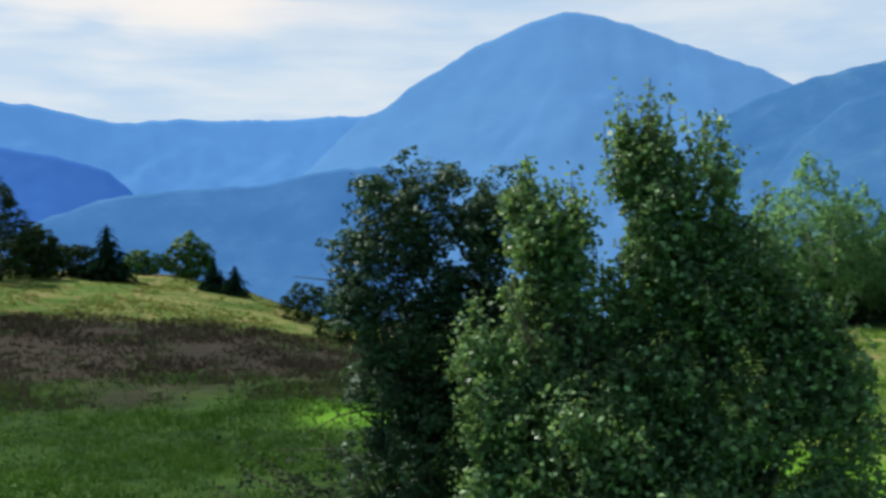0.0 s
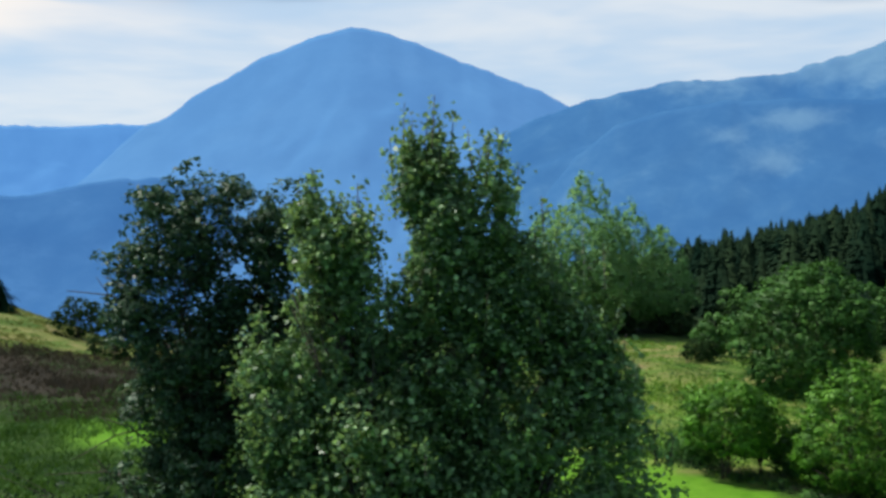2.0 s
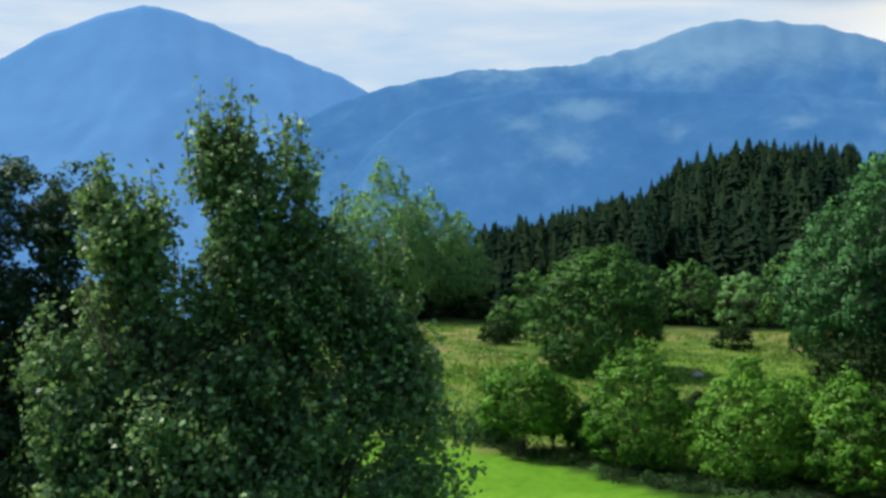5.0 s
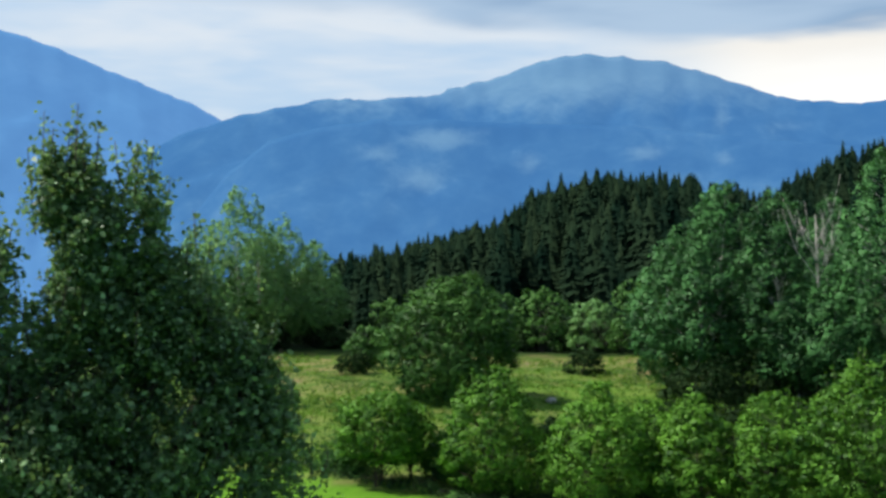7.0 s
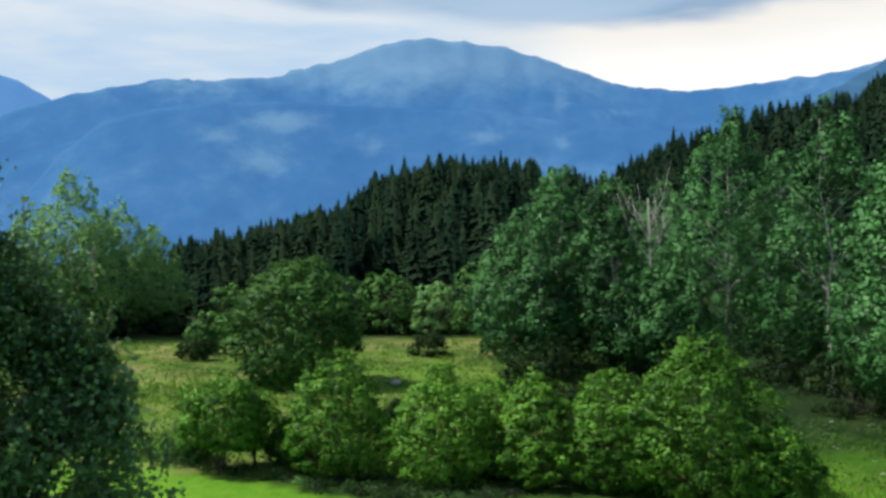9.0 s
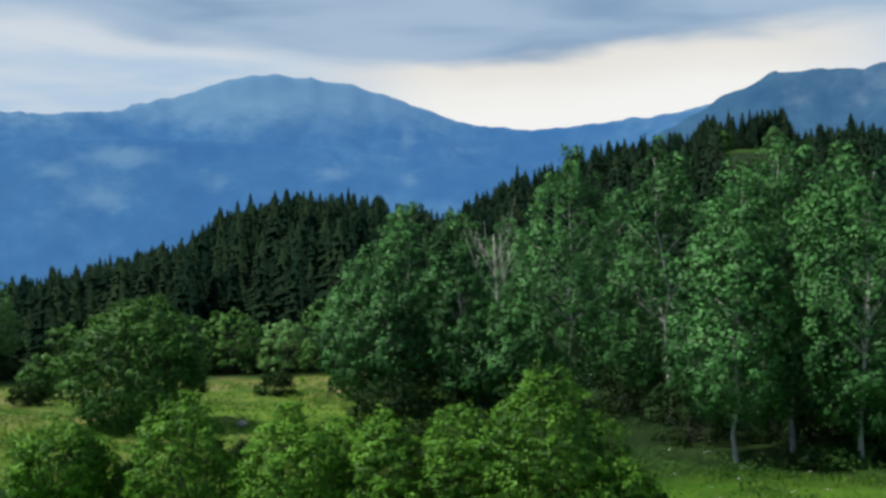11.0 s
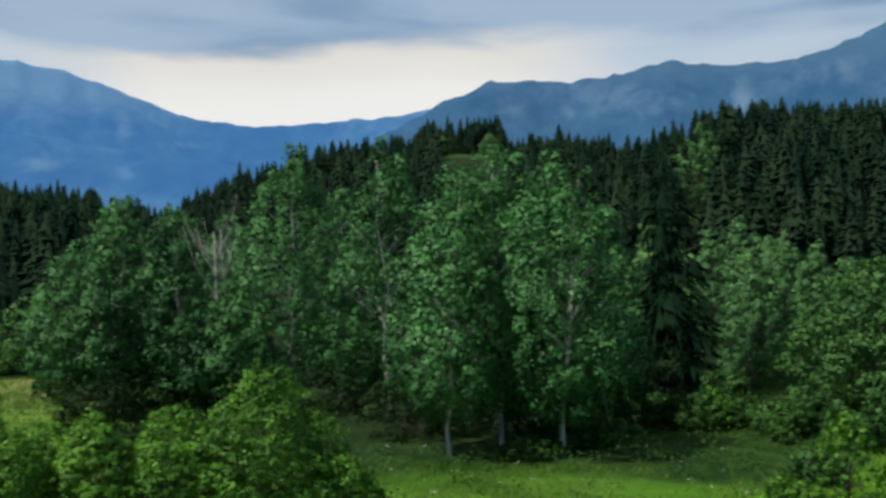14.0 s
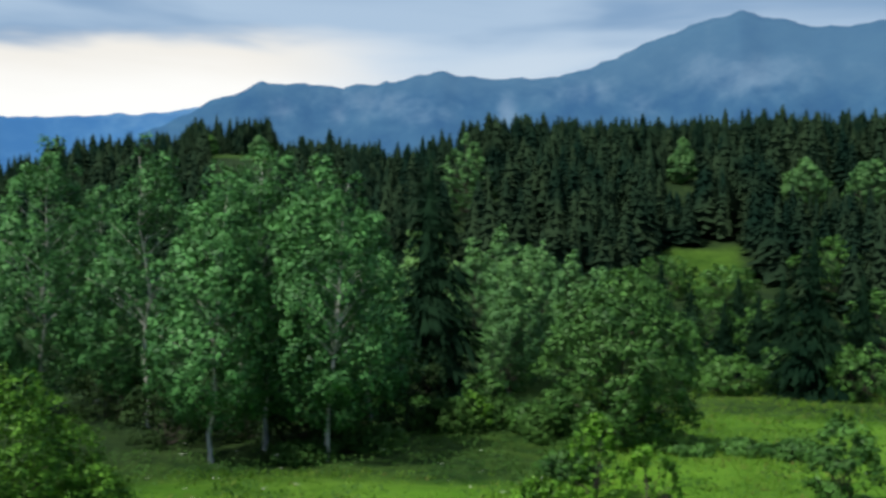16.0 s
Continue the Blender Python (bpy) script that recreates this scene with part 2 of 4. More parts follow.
def ground_z(x, y):
    """Height of the ground; the eye is EYE above zero."""
    x, y = np.asarray(x, float), np.asarray(y, float)
    r, az = np.hypot(x, y), np.degrees(np.arctan2(x, y))
    rc, zc, h = np.interp(az, CREST_AZ, CREST_R), np.interp(az, CREST_AZ, CREST_Z), np.interp(az, HILL_AZ, HILL_Z)
    z = BASE + (zc - BASE) * smooth(r, 42, rc)
    z = z + (h - zc) * smooth(r, rc, 300.0)
    z = z + (-420 - h) * smooth(r, 320, 1500.0)
    z = z + fbm(x / 14, y / 14, 4, 3) * 0.9 * smooth(r, 8, 40) + fbm(x / 120, y / 120, 3, 9) * 6 * smooth(r, 140, 400)
    return z + EYE


def build_ground():
    azs = np.concatenate([np.arange(-180, -40, 5.0), np.arange(-40, 112, 0.5), np.arange(112, 180, 4.0)])
    rs = np.concatenate([[0.0], np.geomspace(3, 20, 8), np.geomspace(21, 340, 120), np.geomspace(360, 4700, 34)])
    a, r = np.meshgrid(np.radians(azs), rs, indexing="ij")
    x, y = r * np.sin(a), r * np.cos(a)
    z = ground_z(x, y)
    n, k = a.shape
    i, j = np.meshgrid(np.arange(n), np.arange(k - 1), indexing="ij")
    i2 = (i + 1) % n
    f = np.stack([i * k + j, i * k + j + 1, i2 * k + j + 1, i2 * k + j], -1).reshape(-1, 4)
    me = mesh_of("ground", np.stack([x, y, z], -1), f, True)
    # what grows where: fallow field, mown lawn, dry crest; and grove shade painted in
    deg, wob = np.degrees(a), fbm(x / 9, y / 9, 4, 21)
    rw = r + wob * 16
    fallow = smooth(rw, 50, 55) * (1 - smooth(r + wob * 8, 72, 77)) * (1 - smooth(deg, -6, -3)) * smooth(deg, -60, -50)
    lawn = (1 - smooth(r + wob * 1.5 + 0.55 * (deg - 28), 33.3, 33.9)) * smooth(deg + wob * 10, 10, 16) * (1 - smooth(deg + wob * 10, 44, 52))
    lawn = np.maximum(lawn, (0.62 + 0.8 * wob) * (1 - smooth(r + wob * 4, 58, 64)) * smooth(deg + wob * 6 - 0.25 * (r - 48), 80, 85))
    lawn = np.maximum(lawn, (0.55 + 0.9 * wob) * (1 - smooth(r + wob * 4, 37, 40.5)) * smooth(deg + wob * 10, 50, 56))
    lawn = np.maximum(lawn, (0.32 + 1.3 * wob) * smooth(rw, 34, 38) * (1 - smooth(r + wob * 6, 68, 76)) * smooth(deg, 12, 18) * (1 - smooth(deg, 42, 48)))
    # lit grass by the plum tree, painted in with the lawn's bright green
    lawn = np.maximum(lawn, smooth(r + wob * 8, 39, 42) * (1 - smooth(r + wob * 8, 46, 50)) * smooth(deg, -9, -6) * (1 - smooth(deg, 0, 4)))
    lawn = np.maximum(lawn, 0.15 * (1 - smooth(r + wob * 10, 24, 30)))
    side = deg + wob * 6
    bare = smooth(deg, 18, 22) * (1 - smooth(side, 29, 33)) * smooth(r, 33.5, 35) * (1 - smooth(r + wob * 8, 39, 45)) * (0.8 + 1.5 * wob)
    dry = bare + smooth(r + wob * 8, 72, 77) * (1 - smooth(deg, -2, 4)) + smooth(rw, 35, 40) * (1 - smooth(r + wob * 3, 78, 81)) * smooth(deg, 14, 18) * (1 - smooth(side, 40, 46)) * np.clip(0.78 - 0.9 * wob + 0.4 * smooth(r, 70, 75), 0, 1)
    glade = smooth(deg + wob * 2, 84.4, 85.2) * (1 - smooth(deg + wob * 2, 88.4, 89.2)) * smooth(r, 126, 132) * (1 - smooth(r + wob * 10, 156, 164)) + smooth(deg, 59, 60) * (1 - smooth(deg, 64, 65)) * smooth(r, 250, 258) * (1 - smooth(r, 288, 300)) * 0.7
    lawn = np.maximum(lawn, glade * 0.18)
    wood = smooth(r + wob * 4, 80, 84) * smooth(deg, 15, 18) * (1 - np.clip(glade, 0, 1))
    # shade under the grove, painted in as dark ground
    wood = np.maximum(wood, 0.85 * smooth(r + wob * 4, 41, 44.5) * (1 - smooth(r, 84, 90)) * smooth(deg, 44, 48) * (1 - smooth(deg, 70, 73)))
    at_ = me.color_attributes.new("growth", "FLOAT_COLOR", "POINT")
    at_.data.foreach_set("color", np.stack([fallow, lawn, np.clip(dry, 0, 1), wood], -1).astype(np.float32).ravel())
    m, t, out = blank("meadow")
    co = node(t, "ShaderNodeTexCoord").outputs["Object"]
    v = node(t, "ShaderNodeVertexColor")
    v.layer_name = "growth"
    sep = node(t, "ShaderNodeSeparateColor")
    t.links.new(v.outputs[0], sep.inputs[0])
    n1, n2, n3 = noise_node(t, co, 0.12, 5.0, 0.6), noise_node(t, co, 1.1, 5.0, 0.65), noise_node(t, co, 9.0, 4.0, 0.7)
    f = math_node(t, "MULTIPLY_ADD", n1, 0.5, math_node(t, "MULTIPLY", n2, 0.5))
    f = ramp01(t, f, 0.35, 0.65)
    col = mix_color(t, f, (0.010, 0.034, 0.006), (0.056, 0.112, 0.018))
    n4 = noise_node(t, co, 0.45, 4.0, 0.6, 0.6)
    straw = mix_color(t, f, (0.085, 0.150, 0.026), (0.300, 0.275, 0.100))
    straw = mix_color(t, ramp01(t, n4, 0.44, 0.62), straw, mix_color(t, f, (0.050, 0.120, 0.018), (0.125, 0.205, 0.035)))
    straw = mix_color(t, math_node(t, "MULTIPLY", math_node(t, "SUBTRACT", 1.0, ramp01(t, n4, 0.34, 0.44)), 0.8), straw, (0.300, 0.215, 0.120))
    col = mix_color(t, sep.outputs[2], col, straw)
    col = mix_color(t, sep.outputs[0], col, mix_color(t, f, (0.030, 0.026, 0.018), (0.060, 0.048, 0.035)))
    col = mix_color(t, sep.outputs[1], col, mix_color(t, f, (0.090, 0.245, 0.013), (0.160, 0.350, 0.026)))
    # dark tone of the forest floor and of the grove's painted shade
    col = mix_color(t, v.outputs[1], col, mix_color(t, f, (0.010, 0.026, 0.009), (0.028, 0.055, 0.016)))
    col = mix_color(t, math_node(t, "MULTIPLY", n3, 0.5), col, (0.35, 0.35, 0.35), "MULTIPLY")
    p = node(t, "ShaderNodeBsdfPrincipled")
    t.links.new(col, p.inputs["Base Color"])
    p.inputs["Roughness"].default_value = 0.95
    p.inputs["Specular IOR Level"].default_value = 0.1
    bp = node(t, "ShaderNodeBump")
    bp.inputs["Strength"].default_value = 0.6
    bp.inputs["Distance"].default_value = 0.3
    t.links.new(n2, bp.inputs["Height"])
    t.links.new(bp.outputs[0], p.inputs["Normal"])
    t.links.new(p.outputs[0], out.inputs[0])
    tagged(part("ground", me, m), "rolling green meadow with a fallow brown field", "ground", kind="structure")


build_ground()


# ---- the mountains ----
def mountain(name, label, sky_az, sky_el, dist, depth, material, rough=0.10, seed=0, foot=-430.0, step=0.25, jag=0.12, tree_line=90.0, clearings=()):
    """A range whose crest stands at the given bearings and heights; slopes fall to the valley in front and away behind."""
    azs = np.arange(sky_az[0], sky_az[-1] + step / 2, step)
    broad = np.interp(azs, sky_az, sky_el)
    el = broad + fbm(azs * 1.3, azs * 0 + seed, 4, seed) * jag * 2
    half = int(2.0 / step)
    body = np.convolve(np.pad(broad, half, mode="edge"), np.hanning(2 * half + 3)[1:-1] / np.hanning(2 * half + 3).sum(), "valid")
    ks = np.concatenate([np.linspace(0, 1, 60), [1.05, 1.15, 1.3]])
    a, k = np.meshgrid(np.radians(azs), ks, indexing="ij")
    crest = dist * np.tan(np.radians(el))[:, None] + 0 * k
    top = dist * np.tan(np.radians(body))[:, None] + 0 * k
    top = top + (crest - top) * np.clip(k, 0, 1) ** 5
    r = dist - depth + depth * k
    x, y = r * np.sin(a), r * np.cos(a)
    rise = np.where(k <= 1, k, 1 - (k - 1) * 1.6)
    z = foot + (top - foot) * rise
    gully = 1 - 2 * np.abs(fbm(x / 420, y / 420, 5, seed + 5, 0.55)) * 2
    z = z - (top - foot) * rough * gully * np.clip(np.sin(np.pi * np.clip(k, 0, 1)) * 1.2, 0, 1)
    n, c = a.shape
    i, j = np.meshgrid(np.arange(n - 1), np.arange(c - 1), indexing="ij")
    f = np.stack([i * c + j, (i + 1) * c + j, (i + 1) * c + j + 1, i * c + j + 1], -1).reshape(-1, 4)
    me = mesh_of(name, np.stack([x, y, z + EYE], -1), f, True)
    deg, up = np.degrees(a), np.degrees(np.arctan2(z, r))
    clear = 0 * z
    for a0, e0, wa, we, much in clearings:
        clear = np.maximum(clear, much * np.exp(-(((deg - a0) / wa) ** 2) - ((up - e0) / we) ** 2))
    alpine = smooth(up, tree_line - 1.6, tree_line + 1.6)
    growth = me.color_attributes.new("growth", "FLOAT_COLOR", "POINT")
    growth.data.foreach_set("color", np.stack([clear, alpine, 0 * z, 0 * z], -1).astype(np.float32).ravel())
    tagged(part(name, me, material), label, "mountain", kind="structure")


# blue tints and glow paint in the haze of each range's distance
FAR_BLUE = painted_haze_material("far_blue", (0.035, 0.09, 0.16), (0.05, 0.12, 0.20), (0.08, 0.15, 0.23), (0.06, 0.13, 0.21), (0.068, 0.205, 0.510), 0.0015)
MID_BLUE = painted_haze_material("mid_blue", (0.032, 0.085, 0.15), (0.046, 0.110, 0.18), (0.10, 0.17, 0.23), (0.06, 0.13, 0.20), (0.080, 0.205, 0.460), 0.002)
MASSIF_BLUE = painted_haze_material("massif_blue", (0.014, 0.048, 0.10), (0.034, 0.085, 0.14), (0.17, 0.25, 0.26), (0.105, 0.165, 0.185), (0.042, 0.136, 0.330), 0.003)
NEAR_BLUE = painted_haze_material("near_blue", (0.014, 0.042, 0.075), (0.034, 0.080, 0.112), (0.17, 0.22, 0.26), (0.045, 0.085, 0.110), (0.030, 0.082, 0.190), 0.005)
DEEP_BLUE = painted_haze_material("deep_blue", (0.020, 0.06, 0.16), (0.030, 0.08, 0.19), (0.08, 0.20, 0.42), (0.08, 0.20, 0.42), (0.030, 0.108, 0.370), 0.002)
FOOT_BLUE = painted_haze_material("foot_blue", (0.020, 0.060, 0.110), (0.036, 0.088, 0.145), (0.11, 0.22, 0.34), (0.11, 0.22, 0.34), (0.038, 0.128, 0.350), 0.002)

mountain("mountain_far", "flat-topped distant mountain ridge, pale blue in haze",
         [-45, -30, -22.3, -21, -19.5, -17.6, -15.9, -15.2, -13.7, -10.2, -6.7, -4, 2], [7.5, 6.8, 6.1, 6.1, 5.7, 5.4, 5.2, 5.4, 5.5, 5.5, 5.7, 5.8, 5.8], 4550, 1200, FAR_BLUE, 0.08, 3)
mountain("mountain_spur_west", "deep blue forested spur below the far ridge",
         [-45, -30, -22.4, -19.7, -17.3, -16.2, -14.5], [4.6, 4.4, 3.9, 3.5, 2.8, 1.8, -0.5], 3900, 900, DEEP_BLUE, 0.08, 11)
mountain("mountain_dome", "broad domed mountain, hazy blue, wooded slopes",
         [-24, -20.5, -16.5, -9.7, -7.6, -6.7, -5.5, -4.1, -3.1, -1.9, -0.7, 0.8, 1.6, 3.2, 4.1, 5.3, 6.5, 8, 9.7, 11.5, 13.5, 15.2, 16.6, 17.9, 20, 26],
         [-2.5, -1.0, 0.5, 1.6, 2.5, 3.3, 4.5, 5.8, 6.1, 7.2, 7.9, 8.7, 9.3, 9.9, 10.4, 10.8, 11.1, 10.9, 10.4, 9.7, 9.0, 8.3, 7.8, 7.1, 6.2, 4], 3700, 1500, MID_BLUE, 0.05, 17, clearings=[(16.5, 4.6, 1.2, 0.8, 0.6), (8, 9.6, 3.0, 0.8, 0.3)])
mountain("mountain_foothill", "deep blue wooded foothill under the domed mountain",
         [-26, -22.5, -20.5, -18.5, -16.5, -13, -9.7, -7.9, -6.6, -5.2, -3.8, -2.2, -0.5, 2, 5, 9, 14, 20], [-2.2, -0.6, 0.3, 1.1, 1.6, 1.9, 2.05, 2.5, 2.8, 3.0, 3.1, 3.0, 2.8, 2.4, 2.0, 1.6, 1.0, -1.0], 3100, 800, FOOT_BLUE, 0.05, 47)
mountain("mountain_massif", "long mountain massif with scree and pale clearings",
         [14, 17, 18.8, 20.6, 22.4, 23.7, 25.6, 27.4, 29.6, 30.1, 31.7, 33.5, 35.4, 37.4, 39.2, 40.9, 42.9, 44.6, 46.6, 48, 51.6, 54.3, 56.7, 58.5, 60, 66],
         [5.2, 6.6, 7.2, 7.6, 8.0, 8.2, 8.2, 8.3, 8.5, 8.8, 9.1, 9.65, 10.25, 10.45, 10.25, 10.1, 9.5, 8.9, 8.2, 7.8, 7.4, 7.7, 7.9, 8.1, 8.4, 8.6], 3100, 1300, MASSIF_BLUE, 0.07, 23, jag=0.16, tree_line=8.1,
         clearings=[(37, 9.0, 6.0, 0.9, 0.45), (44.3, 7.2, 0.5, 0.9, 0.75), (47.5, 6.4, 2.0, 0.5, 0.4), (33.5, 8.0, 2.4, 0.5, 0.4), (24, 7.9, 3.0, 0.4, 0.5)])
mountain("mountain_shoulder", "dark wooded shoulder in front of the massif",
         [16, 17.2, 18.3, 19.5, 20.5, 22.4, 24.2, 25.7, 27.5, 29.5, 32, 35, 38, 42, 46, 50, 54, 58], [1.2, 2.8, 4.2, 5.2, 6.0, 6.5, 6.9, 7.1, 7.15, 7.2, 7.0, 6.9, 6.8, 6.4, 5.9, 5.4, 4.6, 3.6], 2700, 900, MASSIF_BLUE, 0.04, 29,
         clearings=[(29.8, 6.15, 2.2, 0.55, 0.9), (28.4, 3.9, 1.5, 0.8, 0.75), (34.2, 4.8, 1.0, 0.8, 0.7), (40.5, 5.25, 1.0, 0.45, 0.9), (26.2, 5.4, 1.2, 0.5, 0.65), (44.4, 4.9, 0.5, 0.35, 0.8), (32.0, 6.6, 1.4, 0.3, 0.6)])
# the crags' clearings also paint in pale haze-lit slopes
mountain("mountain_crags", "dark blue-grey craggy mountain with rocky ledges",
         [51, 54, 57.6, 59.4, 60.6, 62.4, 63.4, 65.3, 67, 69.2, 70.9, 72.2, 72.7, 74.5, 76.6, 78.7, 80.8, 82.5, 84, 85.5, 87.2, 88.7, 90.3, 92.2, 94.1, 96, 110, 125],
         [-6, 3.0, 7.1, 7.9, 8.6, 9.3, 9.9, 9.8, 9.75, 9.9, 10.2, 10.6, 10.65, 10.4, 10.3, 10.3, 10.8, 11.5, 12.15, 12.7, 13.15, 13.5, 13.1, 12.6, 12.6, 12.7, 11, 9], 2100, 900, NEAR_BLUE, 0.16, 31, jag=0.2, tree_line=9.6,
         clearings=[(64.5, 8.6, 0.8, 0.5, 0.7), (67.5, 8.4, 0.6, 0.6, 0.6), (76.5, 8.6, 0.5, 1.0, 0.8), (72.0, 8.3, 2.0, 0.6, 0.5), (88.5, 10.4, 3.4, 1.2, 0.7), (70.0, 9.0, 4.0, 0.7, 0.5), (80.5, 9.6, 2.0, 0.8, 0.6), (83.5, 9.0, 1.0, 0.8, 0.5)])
# a ridge added behind the eye, never in view, to block low sky light
mountain("added_ridge_behind", "added unseen ridge that blocks low sky light behind the eye", [115, 125, 150, 180, 210, 240, 270, 300, 318], [8, 12, 16, 18, 17, 18, 16, 12, 7], 1500, 1000, NEAR_BLUE, 0.1, 61, step=1.0)


# ---- plants ----
def tubes(paths, sides=5):
    """One mesh of tapering tubes; each path is a list of (point, radius)."""
    verts, faces = [], []
    ring = [(math.cos(2 * math.pi * s / sides), math.sin(2 * math.pi * s / sides)) for s in range(sides)]
    for path in paths:
        base = len(verts)
        for i, (p, rad) in enumerate(path):
            ahead = np.subtract(path[min(i + 1, len(path) - 1)][0], path[max(i - 1, 0)][0])
            ahead = ahead / (np.linalg.norm(ahead) + 1e-9)
            u = np.cross(ahead, (0.3, 0.9, 0.1) if abs(ahead[2]) > 0.8 else (0, 0, 1))
            u /= np.linalg.norm(u) + 1e-9
            v = np.cross(ahead, u)
            verts += [tuple(np.asarray(p) + rad * (c * u + s * v)) for c, s in ring]
        for i in range(len(path) - 1):
            for s in range(sides):
                a, b = base + i * sides + s, base + i * sides + (s + 1) % sides
                faces.append((a, b, b + sides, a + sides))
        faces.append(tuple(base + (len(path) - 1) * sides + s for s in range(sides)))
    return verts, faces


def leaf_quads(rng, centre, out, length, width, up=0.3, wild=0.45):
    """Folded leaf blades at the given centres, facing along out, with some unrest."""
    n = len(centre)
    nrm = rng.normal(0, wild, (n, 3)) + out + np.array([0, 0, up])
    nrm /= np.linalg.norm(nrm, axis=1, keepdims=True) + 1e-9
    a = np.cross(nrm, rng.normal(0, 1, (n, 3)))
    a /= np.linalg.norm(a, axis=1, keepdims=True) + 1e-9
    b = np.cross(nrm, a)
    s = rng.uniform(0.6, 1.35, (n, 1))
    la, lb, lift = a * length * s / 2, b * width * s / 2, nrm * width * s * 0.18
    q = np.stack([centre - la, centre - lb + lift - la * 0.15, centre + la, centre + lb + lift - la * 0.15], 1)
    return q.reshape(-1, 3), np.arange(4 * n).reshape(n, 4), nrm


def sprays(rng, tips, d, per_tip, spread, flat=0.62):
    """Leaves in tufts at the twig ends: most on the tuft's upper and outer side. Places, and each one's way out of its tuft."""
    n = len(tips)
    k = np.repeat(np.arange(n), per_tip)
    size = np.repeat(spread * rng.uniform(0.55, 1.4, n), per_tip)[:, None]
    way = rng.normal(0, 1, (len(k), 3))
    way /= np.linalg.norm(way, axis=1, keepdims=True) + 1e-9
    way = way + d[k] * 0.35 + np.array([0, 0, 0.3])
    way /= np.linalg.norm(way, axis=1, keepdims=True) + 1e-9
    c = tips[k] + way * size * np.array([1, 1, flat]) * rng.uniform(0.55, 1.12, (len(k), 1))
    return c, way


def crown_points(rng, lobes, n_tips, hollow=0.6, bare_below=-1.0):
    """Twig ends in a union of lobes (x, y, z, rx, ry, rz), more of them towards the outside."""
    L = np.asarray(lobes, float)
    w = (L[:, 3] * L[:, 4] * L[:, 5]) ** (2 / 3)
    w = np.where(L[:, 2] < bare_below, 0.5 * w, w)
    k = rng.choice(len(L), n_tips, p=w / w.sum())
    d = rng.normal(0, 1, (n_tips, 3))
    d /= np.linalg.norm(d, axis=1, keepdims=True)
    rad = (hollow + (1 - hollow) * rng.uniform(0, 1, (n_tips, 1)) ** 0.6)
    rad = np.where(rng.uniform(0, 1, (n_tips, 1)) < 0.12, rad * 1.15, rad)
    tips = L[k, :3] + d * rad * L[k, 3:]
    return tips, d


def crown_shell(rng, h, w, n, low=0.08, kind="round", rugged=0.09, inner=0.25):
    """Twig ends over the uneven surface of a crown of height h and width w, with some inside; and their ways out."""
    t = rng.uniform(0, 1, 6 * n)
    prof = {"round": lambda t: np.sqrt(np.clip(1 - ((t - 0.44) / 0.57) ** 2, 0, 1)),
            "egg": lambda t: np.clip(t / 0.22, 0, 1) ** 0.5 * np.clip(1 - t ** 2.4, 0, 1) ** 0.85 + 0.05,
            "cone": lambda t: np.clip(t / 0.12, 0, 1) ** 0.5 * (1 - t) ** 0.62 + 0.06,
            "column": lambda t: np.clip((t + 0.04) / 0.25, 0, 1) ** 0.55 * np.clip(1 - t ** 2.3, 0, 1) ** 0.8 + 0.04}[kind]
    t = t[rng.uniform(0, 1, 6 * n) < prof(t) + 0.04][:n]
    n = len(t)
    a, p = rng.uniform(0, 2 * math.pi, n), prof(t)
    ph = rng.uniform(0, 6.283, 6)
    lump = 1 + rugged * (np.sin(2 * a + 5 * t + ph[0]) + np.sin(3 * a - 9 * t + ph[1]) + 0.8 * np.sin(a * 5 + 14 * t + ph[2]) + 0.7 * np.sin(4 * a - 21 * t + ph[3]))
    deep = rng.uniform(0, 1, n) < inner
    rad = w / 2 * p * lump * np.where(deep, rng.uniform(0.15, 0.68, n), rng.uniform(0.70, 0.94, n))
    lift = 0.035 * h * (np.sin(3 * a + ph[4]) + np.sin(5 * a + ph[5])) * t
    tips = np.stack([np.cos(a) * rad, np.sin(a) * rad, h * (low + (0.97 - low) * t) + lift], -1)
    d = np.stack([np.cos(a) * (0.35 + p), np.sin(a) * (0.35 + p), 1.3 * (t - 0.35)], -1)
    return tips, d / np.linalg.norm(d, axis=1, keepdims=True)


def twig_leaves(rng, tips, d, per_tip, length, rise=0.9):
    """Leaves set along short upright twigs that end at the given places."""
    n = len(tips)
    way = d * 0.6 + np.array([0, 0, rise]) + rng.normal(0, 0.35, (n, 3))
    way /= np.linalg.norm(way, axis=1, keepdims=True)
    k = np.repeat(np.arange(n), per_tip)
    size = (length * rng.uniform(0.6, 1.5, n))[k][:, None]
    f = rng.uniform(0, 1, (len(k), 1))
    side = rng.normal(0, 1, (len(k), 3))
    side /= np.linalg.norm(side, axis=1, keepdims=True) + 1e-9
    c = tips[k] - way[k] * size * f + side * (0.025 + 0.42 * size * f ** 0.7) * rng.uniform(0.3, 1.0, (len(k), 1))
    return c, side * 0.8 + d[k] * 0.5


